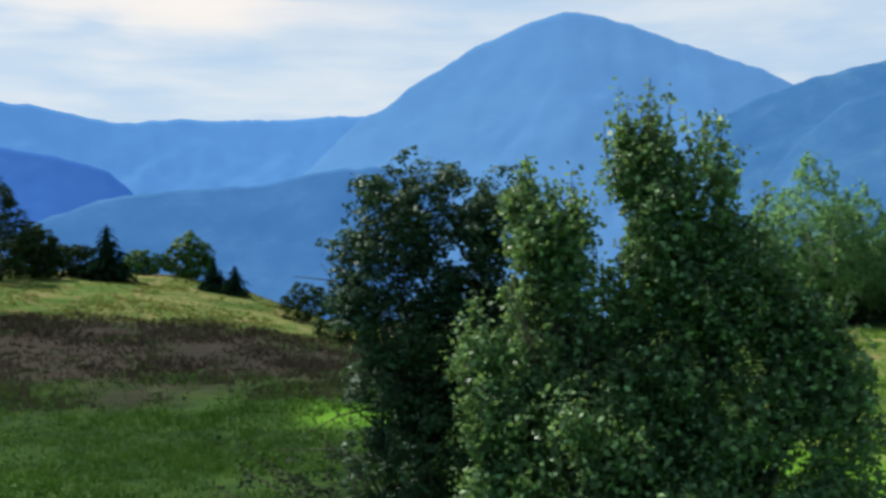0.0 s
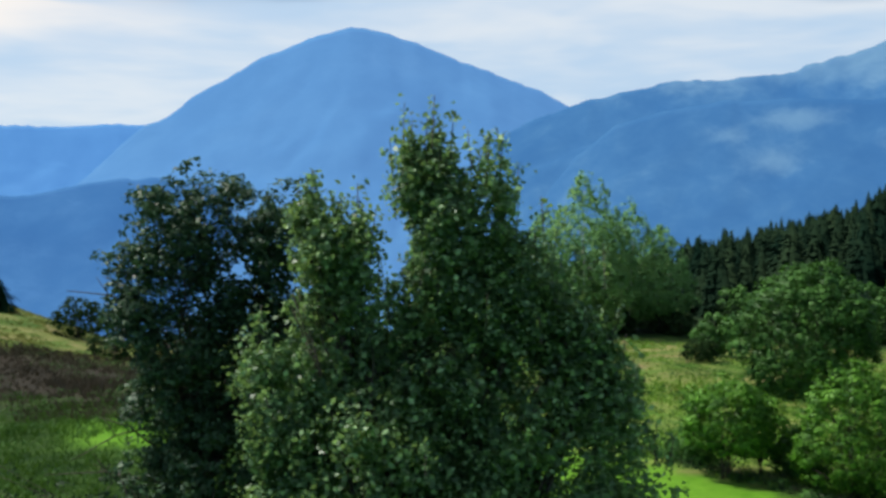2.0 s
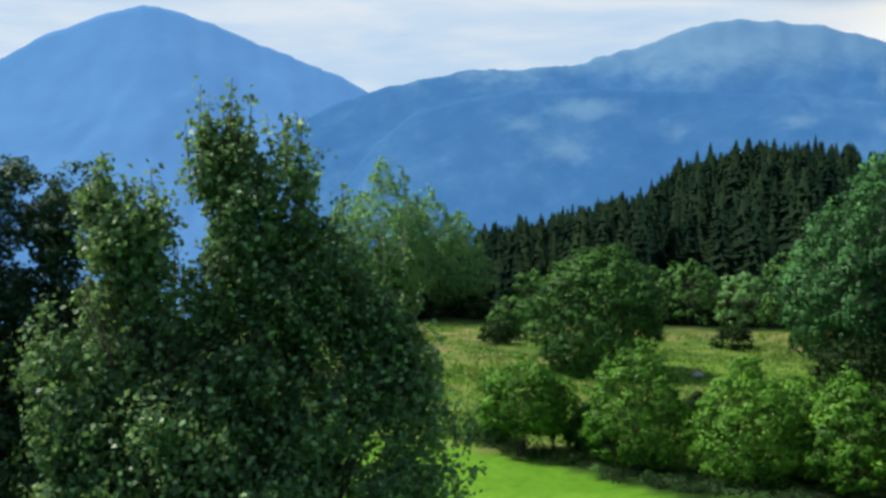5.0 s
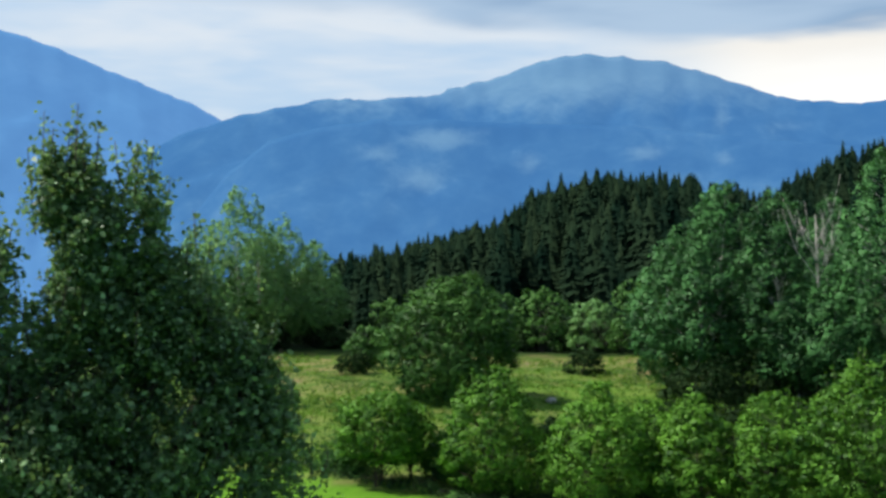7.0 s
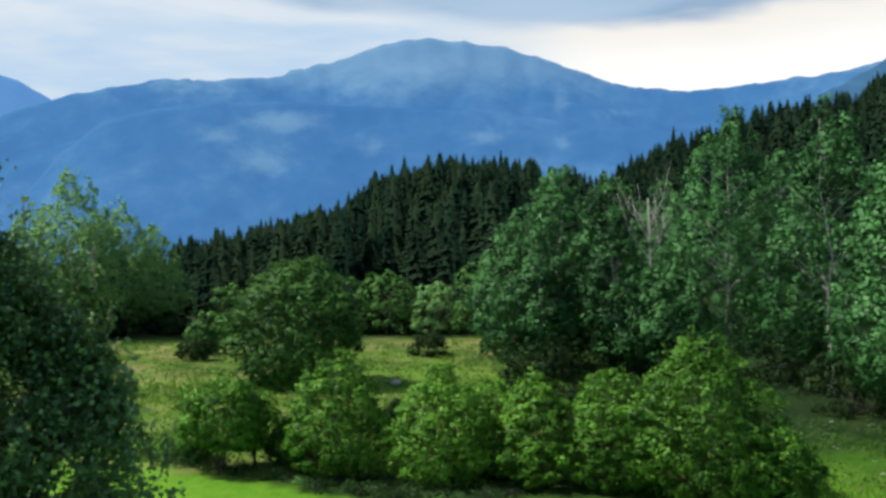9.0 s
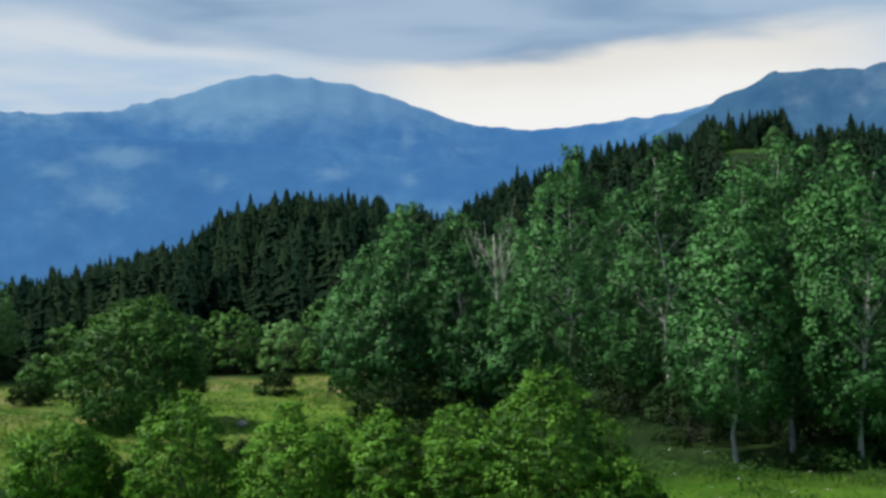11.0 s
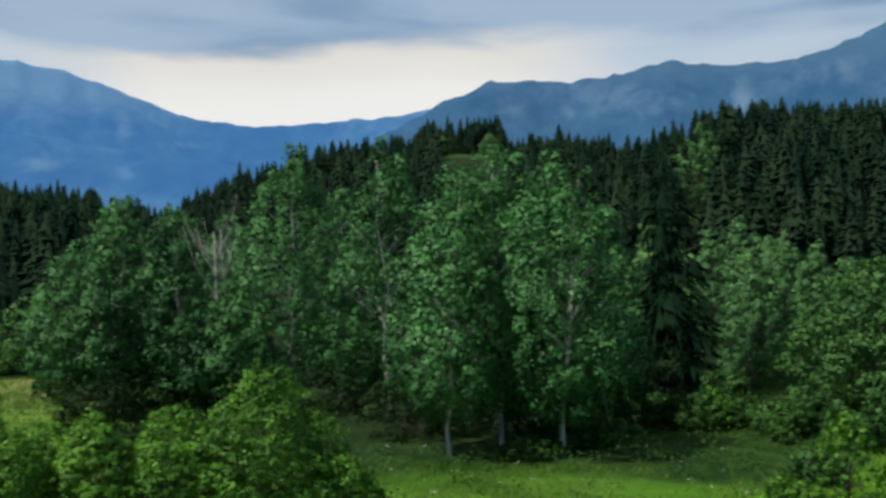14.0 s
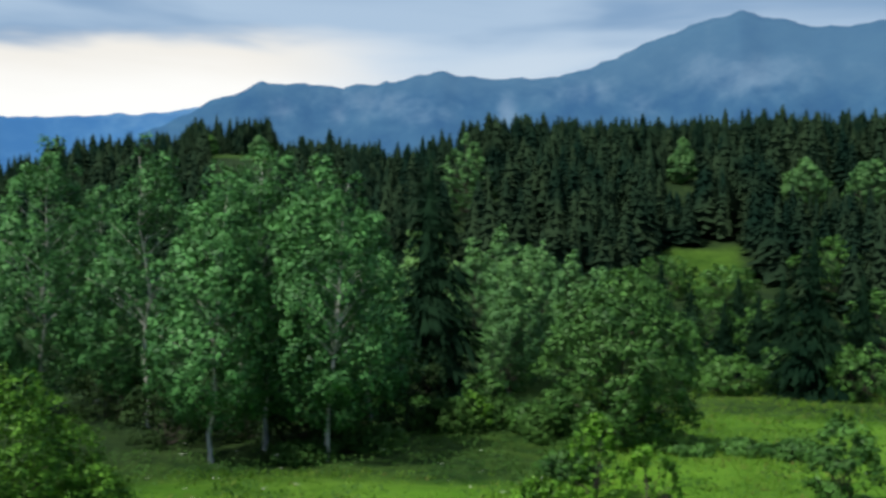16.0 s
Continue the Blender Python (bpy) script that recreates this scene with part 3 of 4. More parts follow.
def broadleaf(name, place, turn, height, lobes, bark, leaf_mat, leaf, rng, n_tips=200, per_tip=40, spread=0.3,
              trunk_r=0.1, stems=1, n_limbs=40, label="", category="tree", group="", up=0.3, wild=0.45, round_=0.75, bare_tips=0.0, main_limbs=0, limb_low=0.08, steep=0.8, hollow=0.6, thin_below=-1.0, flat=0.62, shoots=(), puff=0.8, shell=None, upright=0.0, fill=0, bunch=1):
    """A tree or shrub: tapered stem, limbs out to the twig ends, and a crown of single leaves in sprays."""
    if shell:
        tips, d = crown_shell(rng, height, n=n_tips, **shell)
        n_tips = len(tips)
        lobes = [(rng.normal(0, 0.03) * height, rng.normal(0, 0.03) * height, height * 0.7, 1, 1, height * 0.36)]
    else:
        tips, d = crown_points(rng, lobes, n_tips // bunch, hollow, thin_below)
        if bunch > 1:
            k = np.repeat(np.arange(len(tips)), bunch)
            size = (0.11 * rng.uniform(0.6, 1.4, len(tips)))[k][:, None]
            tips = tips[k] + np.clip(rng.normal(0, 1, (len(k), 3)), -1.5, 1.5) * size * np.array([1, 1, 1.25])
            d = d[k]
        n_tips = len(tips)
    tips[:, 2] = np.maximum(tips[:, 2], 0.12)
    top = max(l[2] + l[5] * 0.6 for l in lobes)
    trunk_paths = []
    for s in range(stems):
        ang, foot = 2 * math.pi * s / max(stems, 1) + rng.uniform(0, 1), 0.0 if stems == 1 else trunk_r * 2.0
        goal = np.array([lobes[0][0], lobes[0][1], top]) if stems == 1 else np.append(tips[rng.integers(n_tips)][:2] * 0.6, top * rng.uniform(0.6, 0.95))
        p0 = np.array([foot * math.cos(ang), foot * math.sin(ang), -0.25])
        path = []
        for i in range(9):
            f = i / 8
            p = p0 + (goal - p0) * np.array([f ** 1.3, f ** 1.3, f]) + rng.normal(0, (0.007 if stems == 1 else 0.012) * height, 3) * np.array([1, 1, 0]) * (0 < f)
            path.append((p, trunk_r * (1 - 0.9 * f) * (1.35 if i == 0 else 1)))
        trunk_paths.append(path)
    limb_paths = []
    for i in range(min(n_limbs, n_tips)):
        tip = tips[i]
        path = trunk_paths[i % stems]
        reach = math.hypot(tip[0], tip[1])
        zt = np.clip(tip[2] - reach * steep, limb_low * height, top * 0.9)
        if tip[2] < limb_low * height * 1.15:
            continue
        g = min(max(zt / max(path[-1][0][2], 0.1), 0), 0.97) * 8
        k, part_way = int(g), g - int(g)
        p = path[k][0] * (1 - part_way) + path[k + 1][0] * part_way
        rad = path[k][1] * (1 - part_way) + path[k + 1][1] * part_way
        mid = (p + tip) / 2 + np.array([0, 0, 0.06 * reach]) + rng.normal(0, 0.05 * reach + 0.01, 3)
        r0 = min(rad * 0.6, 0.012 * height)
        limb_paths.append([(p, r0), (mid, r0 * 0.55), (tip, max(r0 * 0.15, 0.003))])
        if i % 2 == 0:
            side = mid + (tip - mid) * 0.4 + rng.normal(0, 0.12 * reach + 0.05, 3)
            limb_paths.append([(mid, r0 * 0.45), (side, max(r0 * 0.12, 0.003))])
    thing = tagged(new(name), label, category, group)
    for path in trunk_paths:
        v, f = tubes([path], 7)
        trunk = part("trunk", mesh_of("trunk", v, f, True), bark, thing)
    for path in limb_paths[:main_limbs]:
        v, f = tubes([path], 5)
        part("limb", mesh_of("limb", v, f, True), bark, trunk)
    v, f = tubes(limb_paths[main_limbs:] + [[(np.asarray(p), 0.008) if i == 0 else (np.asarray(p), 0.004) for i, p in enumerate(row)] for row in shoots], 4)
    tagged(part("branchwork", mesh_of("branchwork", v, f, True), bark, thing), kind="stuff")
    leafy = rng.uniform(0, 1, n_tips) >= bare_tips
    if upright:
        c, way = twig_leaves(rng, tips[leafy], d[leafy], per_tip, upright)
    else:
        c, way = sprays(rng, tips[leafy], d[leafy], per_tip, spread, flat)
    if fill:
        more, md = crown_points(rng, [(*q[:3], *(0.8 * v for v in q[3:])) for q in lobes], fill, 0.05)
        mc, mw = sprays(rng, more, md, 10, spread * 1.5, 0.9)
        c, way = np.concatenate([c, mc]), np.concatenate([way, mw])
    c[:, 2] = np.maximum(c[:, 2], 0.05)
    if len(shoots):
        line = np.concatenate([np.asarray(a) + (np.asarray(b) - np.asarray(a)) * rng.uniform(0.0, 1, (26, 1)) ** 0.8 + rng.normal(0, 0.05, (26, 3)) for a, b in shoots])
        c, way = np.concatenate([c, line]), np.concatenate([way, rng.normal(0, 0.7, line.shape)])
    v, f, nrm = leaf_quads(rng, c, way, leaf, leaf * 0.72, up, wild)
    me = mesh_of("crown", v, f)
    middle = tips.mean(axis=0) - np.array([0, 0, 0.15 * height])
    out = c - middle
    out /= np.linalg.norm(out, axis=1, keepdims=True) + 1e-9
    soft = nrm * (1 - round_) + way * round_ * puff + out * round_ * (1.4 - puff)
    soft /= np.linalg.norm(soft, axis=1, keepdims=True) + 1e-9
    me.shade_smooth()
    me.normals_split_custom_set_from_vertices(np.repeat(soft, 4, axis=0).tolist())
    part("crown", me, leaf_mat, thing)
    thing.matrix_world = pose(*place, 0, 0, turn)
    return thing


def standing(az, d):
    x, y = at(az, d)
    return x, y, float(ground_z(x, y))


def dome(h, w, low=0.12, seed=0, n=7, tip=0.25):
    """Lobes of a rounded crown of height h and width w that starts at low * h."""
    r = np.random.default_rng(seed)
    rows = [(0, 0, h * (0.5 + low / 2), w * 0.36, w * 0.36, h * (1 - low) * 0.5)]
    for i in range(n):
        a = 2 * math.pi * i / n + r.uniform(0, 0.6)
        z = h * r.uniform(low + 0.15, 0.72)
        s = r.uniform(0.20, 0.30) * w
        rows.append((math.cos(a) * w * 0.27, math.sin(a) * w * 0.27, z, s, s, s * r.uniform(0.7, 1.1)))
    rows.append((r.uniform(-0.08, 0.08) * w, 0, h * (1 - tip / 2), w * 0.17, w * 0.17, h * tip / 2))
    return rows


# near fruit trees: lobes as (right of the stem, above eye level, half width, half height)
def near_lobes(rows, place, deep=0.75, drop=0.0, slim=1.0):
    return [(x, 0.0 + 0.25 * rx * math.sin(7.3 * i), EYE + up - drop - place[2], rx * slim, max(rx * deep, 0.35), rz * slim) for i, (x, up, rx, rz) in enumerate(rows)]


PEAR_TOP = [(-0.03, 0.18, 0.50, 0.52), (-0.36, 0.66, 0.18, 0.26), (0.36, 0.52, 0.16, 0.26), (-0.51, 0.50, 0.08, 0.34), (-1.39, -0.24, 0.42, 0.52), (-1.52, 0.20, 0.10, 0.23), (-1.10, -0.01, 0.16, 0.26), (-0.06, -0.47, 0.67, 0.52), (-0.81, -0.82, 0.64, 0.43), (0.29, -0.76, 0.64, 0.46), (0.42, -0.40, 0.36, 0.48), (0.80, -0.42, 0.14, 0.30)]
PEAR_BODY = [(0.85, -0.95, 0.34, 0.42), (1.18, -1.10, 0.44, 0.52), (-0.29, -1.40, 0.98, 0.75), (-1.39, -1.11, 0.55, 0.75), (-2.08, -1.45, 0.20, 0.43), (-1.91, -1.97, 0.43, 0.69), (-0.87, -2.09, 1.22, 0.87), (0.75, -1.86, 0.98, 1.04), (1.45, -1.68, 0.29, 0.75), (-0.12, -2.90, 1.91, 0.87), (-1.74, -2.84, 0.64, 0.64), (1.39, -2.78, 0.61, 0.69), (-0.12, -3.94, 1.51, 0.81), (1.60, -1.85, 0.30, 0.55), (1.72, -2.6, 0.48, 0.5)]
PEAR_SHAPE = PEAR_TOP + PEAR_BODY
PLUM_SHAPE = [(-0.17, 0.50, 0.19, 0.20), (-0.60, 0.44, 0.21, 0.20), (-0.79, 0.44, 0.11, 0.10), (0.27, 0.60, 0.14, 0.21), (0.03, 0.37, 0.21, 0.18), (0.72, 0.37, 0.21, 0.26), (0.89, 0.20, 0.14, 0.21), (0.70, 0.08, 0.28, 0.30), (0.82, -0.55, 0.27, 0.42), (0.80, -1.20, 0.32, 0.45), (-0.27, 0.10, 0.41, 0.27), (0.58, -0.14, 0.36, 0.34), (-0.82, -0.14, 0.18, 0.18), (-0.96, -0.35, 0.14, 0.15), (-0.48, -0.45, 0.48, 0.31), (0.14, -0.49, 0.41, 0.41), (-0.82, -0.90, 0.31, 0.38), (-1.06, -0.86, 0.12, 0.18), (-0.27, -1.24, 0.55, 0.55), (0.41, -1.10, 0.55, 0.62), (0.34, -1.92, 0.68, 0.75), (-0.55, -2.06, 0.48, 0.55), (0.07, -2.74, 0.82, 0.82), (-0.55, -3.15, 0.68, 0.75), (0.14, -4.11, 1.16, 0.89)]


def build_near_trees():
    az = 12.4
    place = standing(az, 11.0)
    rng = np.random.default_rng(5)
    zero = EYE - place[2]
    up_shoots = [(-0.62, 0.75, -0.60, 1.42), (-0.55, 0.6, -0.50, 1.22), (-0.30, 0.9, -0.28, 1.46), (-0.12, 0.8, -0.08, 1.28), (0.10, 0.7, 0.06, 1.15), (0.38, 0.5, 0.42, 1.08), (0.30, 0.5, 0.27, 0.95),
                 (0.55, 0.35, 0.60, 0.8), (-1.45, 0.0, -1.53, 0.58), (-1.3, 0.0, -1.30, 0.45), (-1.05, -0.1, -1.04, 0.42), (-0.95, -0.1, -0.86, 0.3), (0.85, 0.0, 0.83, 0.45), (1.45, -0.5, 1.48, -0.05), (-2.1, -1.4, -2.24, -0.9), (-0.68, 0.2, -0.72, 1.0), (2.0, -2.75, 2.3, -2.52)]
    rows = [((a, rng.uniform(-0.3, 0.3), zero + b), (c, rng.uniform(-0.3, 0.3), zero + e)) for a, b, c, e in up_shoots]
    for x, up, rx, rz in PEAR_SHAPE:
        for _ in range(3 if up > -1.5 else 4):
            a = rng.uniform(-0.9, 0.9)
            z0 = zero + up + rz * math.sqrt(1 - a * a) * 0.8
            y0 = rng.uniform(-0.6, 0.2) * rx
            rows.append(((x + a * rx, y0, z0), (x + a * rx * 1.1 + rng.normal(0, 0.03), y0 + rng.normal(0, 0.05), z0 + rng.uniform(0.22, 0.45))))
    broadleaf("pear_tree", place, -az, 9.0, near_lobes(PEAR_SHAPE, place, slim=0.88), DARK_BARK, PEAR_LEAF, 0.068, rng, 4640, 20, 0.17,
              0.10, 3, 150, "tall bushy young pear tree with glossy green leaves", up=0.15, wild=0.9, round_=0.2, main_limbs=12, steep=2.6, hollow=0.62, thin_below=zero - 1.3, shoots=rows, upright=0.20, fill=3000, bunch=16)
    az = -0.72
    place = standing(az, 13.0)
    zero = EYE - place[2]
    bare = [(-0.7, -0.9, -1.65, -0.62), (-0.7, -0.9, -1.25, -0.45), (-0.9, -0.6, -1.2, -0.38), (-0.6, -2.2, -1.6, -2.6), (-0.6, -2.5, -1.3, -2.1), (-0.5, -2.9, -1.9, -2.75)]
    rows = [[(np.array([a, 0, zero + b]), 0.014), (np.array([(a + c) / 2, 0.05, zero + (b + e) / 2 + 0.09]), 0.009), (np.array([c, 0.1, zero + e]), 0.004)] for a, b, c, e in bare]
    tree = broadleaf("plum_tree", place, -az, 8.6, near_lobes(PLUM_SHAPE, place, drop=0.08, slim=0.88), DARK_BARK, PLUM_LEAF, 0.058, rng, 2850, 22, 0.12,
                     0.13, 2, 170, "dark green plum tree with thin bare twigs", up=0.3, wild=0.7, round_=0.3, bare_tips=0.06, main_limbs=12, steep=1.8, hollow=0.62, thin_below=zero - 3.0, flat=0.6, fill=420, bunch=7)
    arcs = []
    for _ in range(26):
        x0, z0, reach = rng.uniform(-0.6, 0.9), rng.uniform(1.8, 3.4), rng.uniform(0.7, 1.7)
        arcs.append(((x0, rng.uniform(-0.4, 0.4), z0), (x0 - reach, rng.uniform(-0.5, 0.2), z0 + reach * rng.uniform(0.15, 0.75))))
    bramble_at = standing(-6.6, 19.0)
    bramble = broadleaf("bramble_shrub", bramble_at, 6.6, 4.0, dome(3.9, 3.6, 0.1, 71, 12, 0.25), DARK_BARK, BRAMBLE_LEAF, 0.075, rng, 300, 20, 0.2,
                        0.04, 5, 130, "sparse dark shrub with arching twigs", "shrub", bare_tips=0.2, flat=0.4, shoots=arcs)
    for row in rows:
        v, f = tubes([row, [row[1], (row[1][0] + np.array([-0.15, 0, 0.22]), 0.003)]], 4)
        part("bare_twig", mesh_of("bare_twig", v, f, True), DARK_BARK, tree)


build_near_trees()


def top_shoots(rng, h, w, n):
    """Fresh upright shoots that stand out of the top of a young crown."""
    rows = []
    for _ in range(n):
        a, q = rng.uniform(0, 6.283), rng.uniform(0, 1) ** 0.5
        x, y, z = 0.42 * w * q * math.cos(a), 0.42 * w * q * math.sin(a), h * (0.95 - 0.5 * q * q)
        rows.append(((x, y, z - 0.25), (x * 1.12 + rng.normal(0, 0.05), y * 1.12 + rng.normal(0, 0.05), z + rng.uniform(0.05, 0.10) * h + 0.08)))
    return rows


def build_middle_trees():
    rng = np.random.default_rng(8)
    # bearing, distance, height, width
    young = [(26.2, 35.5, 3.2, 2.6), (27.9, 36.0, 2.6, 1.5), (32.3, 34.5, 4.0, 3.5), (37.9, 33.0, 3.75, 3.2), (42.9, 32.5, 3.4, 2.4), (46.8, 32, 3.75, 2.6), (51.5, 31.5, 4.7, 4.5), (55.2, 31.0, 2.2, 2.4), (40.6, 34, 2.9, 2.4), (29.9, 36.5, 1.5, 1.6), (24.6, 37.5, 1.0, 1.6)]
    for i, (az, d, h, w) in enumerate(young):
        broadleaf("young_tree", standing(az, d), 40 * i, h, (), DARK_BARK, YOUNG_LEAF if i < 9 else HAZEL_LEAF, 0.105, rng, int(60 + 22 * w * h), 40, 0.17 + 0.025 * w, 0.05, 3 if i > 1 else 2, 40,
                  "bright green young tree at the meadow's edge", "tree", "young trees along the lawn", round_=0.7, main_limbs=4, puff=0.65, flat=0.7, shell=dict(w=w * 1.14, low=0.26 if i < 2 else 0.0, kind="round" if i < 2 else "egg"), shoots=top_shoots(rng, h, w, int(6 + 4 * w)))
    # kind, bearing, distance, height, width, leaf
    hilltop = [("hedge_shrub", -18.9, 104, 3.0, 5.6, HEDGE_LEAF), ("hedge_shrub", -21.4, 104, 3.4, 6.4, HEDGE_LEAF), ("shrub", -15.6, 112, 2.4, 4.0, HAZEL_LEAF), ("dark_shrub", -7.4, 87, 3.0, 4.0, HEDGE_LEAF),
               ("dark_shrub", -5.4, 76, 3.6, 4.4, HEDGE_LEAF), ("dark_shrub", -2.6, 76, 3.4, 4.4, HEDGE_LEAF)]
    pasture = [("round_tree", 30.2, 56, 6.2, 6.9, HAZEL_LEAF), ("small_tree", 25.7, 70, 2.7, 2.6, HAZEL_LEAF), ("low_shrub", 24.9, 66, 1.3, 2.2, HEDGE_LEAF), ("low_shrub", 37.2, 68, 1.5, 2.6, HEDGE_LEAF),
               ("shrub", 35.1, 38, 1.6, 2.4, HEDGE_LEAF), ("shrub", 40.4, 37.5, 2.0, 2.4, HEDGE_LEAF), ("shrub", 44.9, 36, 2.4, 2.4, HEDGE_LEAF), ("shrub", 48.9, 35.5, 2.8, 2.4, HEDGE_LEAF),
               ("shrub", 43.0, 50, 2.6, 4.0, HEDGE_LEAF), ("dark_shrub", 45.2, 58, 2.4, 5.0, HEDGE_LEAF)]
    wood_edge = [("shrub", 35.0, 84, 5.0, 5.6, HAZEL_LEAF), ("shrub", 37.7, 82, 4.0, 4.2, POPLAR_LEAF), ("shrub", 32.6, 86, 4.4, 5.0, HAZEL_LEAF), ("shrub", 40.2, 80, 5.4, 5.4, HAZEL_LEAF),
                 ("dark_shrub", 20.5, 84, 1.8, 4.0, HEDGE_LEAF), ("dark_shrub", 23.4, 85, 1.6, 4.0, HEDGE_LEAF), ("dark_shrub", 26.2, 86, 2.2, 4.0, HEDGE_LEAF), ("dark_shrub", 29.0, 87, 2.4, 4.4, HEDGE_LEAF),
                 ("dark_shrub", 31.5, 86, 2.0, 4.4, HEDGE_LEAF), ("dark_shrub", 34.0, 85, 2.0, 4.4, HEDGE_LEAF), ("dark_shrub", 36.4, 85, 2.0, 4.4, HEDGE_LEAF), ("dark_shrub", 39.0, 84, 2.2, 4.4, HEDGE_LEAF),
                 ("shrub", 27.0, 92, 3.4, 4.6, HAZEL_LEAF), ("shrub", 22.6, 88, 2.6, 4.0, HAZEL_LEAF)]
    grove = [("dark_shrub", 59.0, 47, 2.6, 4.4, HEDGE_LEAF), ("dark_shrub", 62.6, 48, 2.4, 4.4, HEDGE_LEAF), ("dark_shrub", 66.0, 48, 2.6, 4.0, HEDGE_LEAF), ("dark_shrub", 69.4, 49, 2.6, 4.4, HEDGE_LEAF),
             ("dark_shrub", 56.4, 55, 2.6, 5.0, HEDGE_LEAF), ("dark_shrub", 50.0, 58, 2.6, 5.0, HEDGE_LEAF), ("dark_shrub", 71.4, 60, 3.0, 4.4, HEDGE_LEAF)]
    bank = [("round_tree", 82.5, 48, 7.2, 6.8, OAK_LEAF), ("shrub", 75.6, 54, 2.1, 2.8, HAZEL_LEAF), ("shrub", 74.8, 50, 1.6, 2.4, YOUNG_LEAF), ("shrub", 78.0, 49, 1.3, 2.2, HAZEL_LEAF),
            ("shrub", 81.3, 37, 2.7, 2.0, YOUNG_LEAF), ("shrub", 84.2, 36.5, 1.9, 2.1, YOUNG_LEAF), ("shrub", 78.6, 35, 0.9, 2.2, YOUNG_LEAF), ("shrub", 93.8, 38, 3.0, 2.4, HAZEL_LEAF),
            ("shrub", 86.2, 47, 0.5, 2.0, HAZEL_LEAF), ("shrub", 89.0, 48, 0.6, 2.2, HAZEL_LEAF), ("shrub", 91.6, 47.5, 0.7, 2.6, HAZEL_LEAF), ("shrub", 80.0, 39.5, 1.0, 2.2, HAZEL_LEAF)]
    slope = [("shrub", 88.0, 72, 2.4, 5.0, HAZEL_LEAF), ("shrub", 91.0, 74, 3.0, 4.0, HAZEL_LEAF), ("shrub", 94.5, 70, 3.4, 4.0, HAZEL_LEAF), ("shrub", 85.6, 74, 3.6, 5.0, HAZEL_LEAF),
             ("shrub", 90.2, 92, 5.2, 6.0, HAZEL_LEAF), ("shrub", 87.0, 96, 5.0, 6.0, HAZEL_LEAF), ("shrub", 95.5, 96, 6.2, 6.0, HAZEL_LEAF), ("shrub", 83.0, 108, 6.2, 7.0, HAZEL_LEAF),
             ("shrub", 79.0, 104, 6.0, 7.0, HAZEL_LEAF), ("shrub", 93.0, 128, 7.0, 8.0, HAZEL_LEAF), ("shrub", 88.0, 122, 5.0, 8.0, HAZEL_LEAF), ("shrub", 85.0, 128, 5.0, 7.0, HAZEL_LEAF)]
    shrubs = hilltop + pasture + wood_edge + grove + bank + slope
    # rough brush between the grove and the bank
    for i in range(16):
        shrubs.append(("brush_shrub", 66.0 + 0.95 * i + rng.uniform(-0.3, 0.3), rng.uniform(42.5, 56), rng.uniform(0.6, 1.5), rng.uniform(1.8, 3.0), WEED_LEAF))
    for i, (name, az, d, h, w, mat) in enumerate(shrubs):
        broadleaf(name, standing(az, d), 67 * i, h, (), DARK_BARK, mat, 0.08 + 0.0017 * d, rng, 560 if name == "round_tree" else 24 if mat is YOUNG_LEAF else int(60 + 14 * w), {"dark_shrub": 20, "low_shrub": 12, "round_tree": 46}.get(name, 28), (0.12 if mat is YOUNG_LEAF else 0.045 * w + 0.14), 0.018 * h, 3, 30,
                  {"round_tree": "broad rounded green tree with leaves down to the ground", "dark_shrub": "low dark green shrub in rough grass", "brush_shrub": "low olive-green brush among tall weeds", "small_tree": "small spreading tree beside the wood",
                   "low_shrub": "sparse brownish-green shrub in the pasture", "hedge_shrub": "dense dark hedge bush on the hilltop"}.get(name, "leafy green shrub in the meadow"), "tree" if "tree" in name else "shrub", flat=0.8, puff=0.65, shell=dict(w=w, low=0.0, kind="round"), shoots=top_shoots(rng, h, w, 34 if mat is YOUNG_LEAF else int(6 + 9 * w)) if d < 57 else ())
    aspens = [(49.7, 57, 6.0, 4.2), (48.0, 58, 5.9, 3.8), (41.6, 60, 8.6, 4.4), (44.1, 60, 11.4, 5.4), (46.9, 59, 10.6, 5.0), (52.8, 58, 13.4, 6.6), (58.0, 52, 13.4, 5.6), (61.2, 42.5, 11.0, 4.6), (64.0, 45, 12.2, 4.8), (67.2, 42.5, 11.6, 4.8), (69.4, 48, 10.0, 3.2),
              (55.4, 62, 11.6, 5.0), (49.6, 68, 10.6, 5.0), (62.6, 60, 13.0, 5.4), (66.4, 58, 12.4, 5.0), (43.0, 58, 7.5, 4.0)]
    for i, (az, d, h, w) in enumerate(aspens):
        h, w = h * 1.03, w * 1.0
        broadleaf("aspen", standing(az, d), 50 * i, h, (), PALE_BARK, ASPEN_LEAF, 0.165, rng, int((140 if i < 11 else 80) + 3.2 * w * h), 50, 0.45, 0.0078 * h, 1, 60,
                  "tall aspen with a pale trunk and loose crown", "tree", "aspen grove", limb_low=0.35, main_limbs=5, round_=0.85, puff=0.72, flat=1.0, shell=dict(w=w * 1.12, low=0.13 if i in (7, 8, 9) else 0.08, kind="column", rugged=0.09))
    poplars = [(19.0, 82, 12.4, 7.0), (21.2, 84, 10.0, 6.0), (22.8, 86, 8.4, 5.0), (17.0, 84, 9.8, 6.0), (20.2, 88, 9.4, 6.0)]
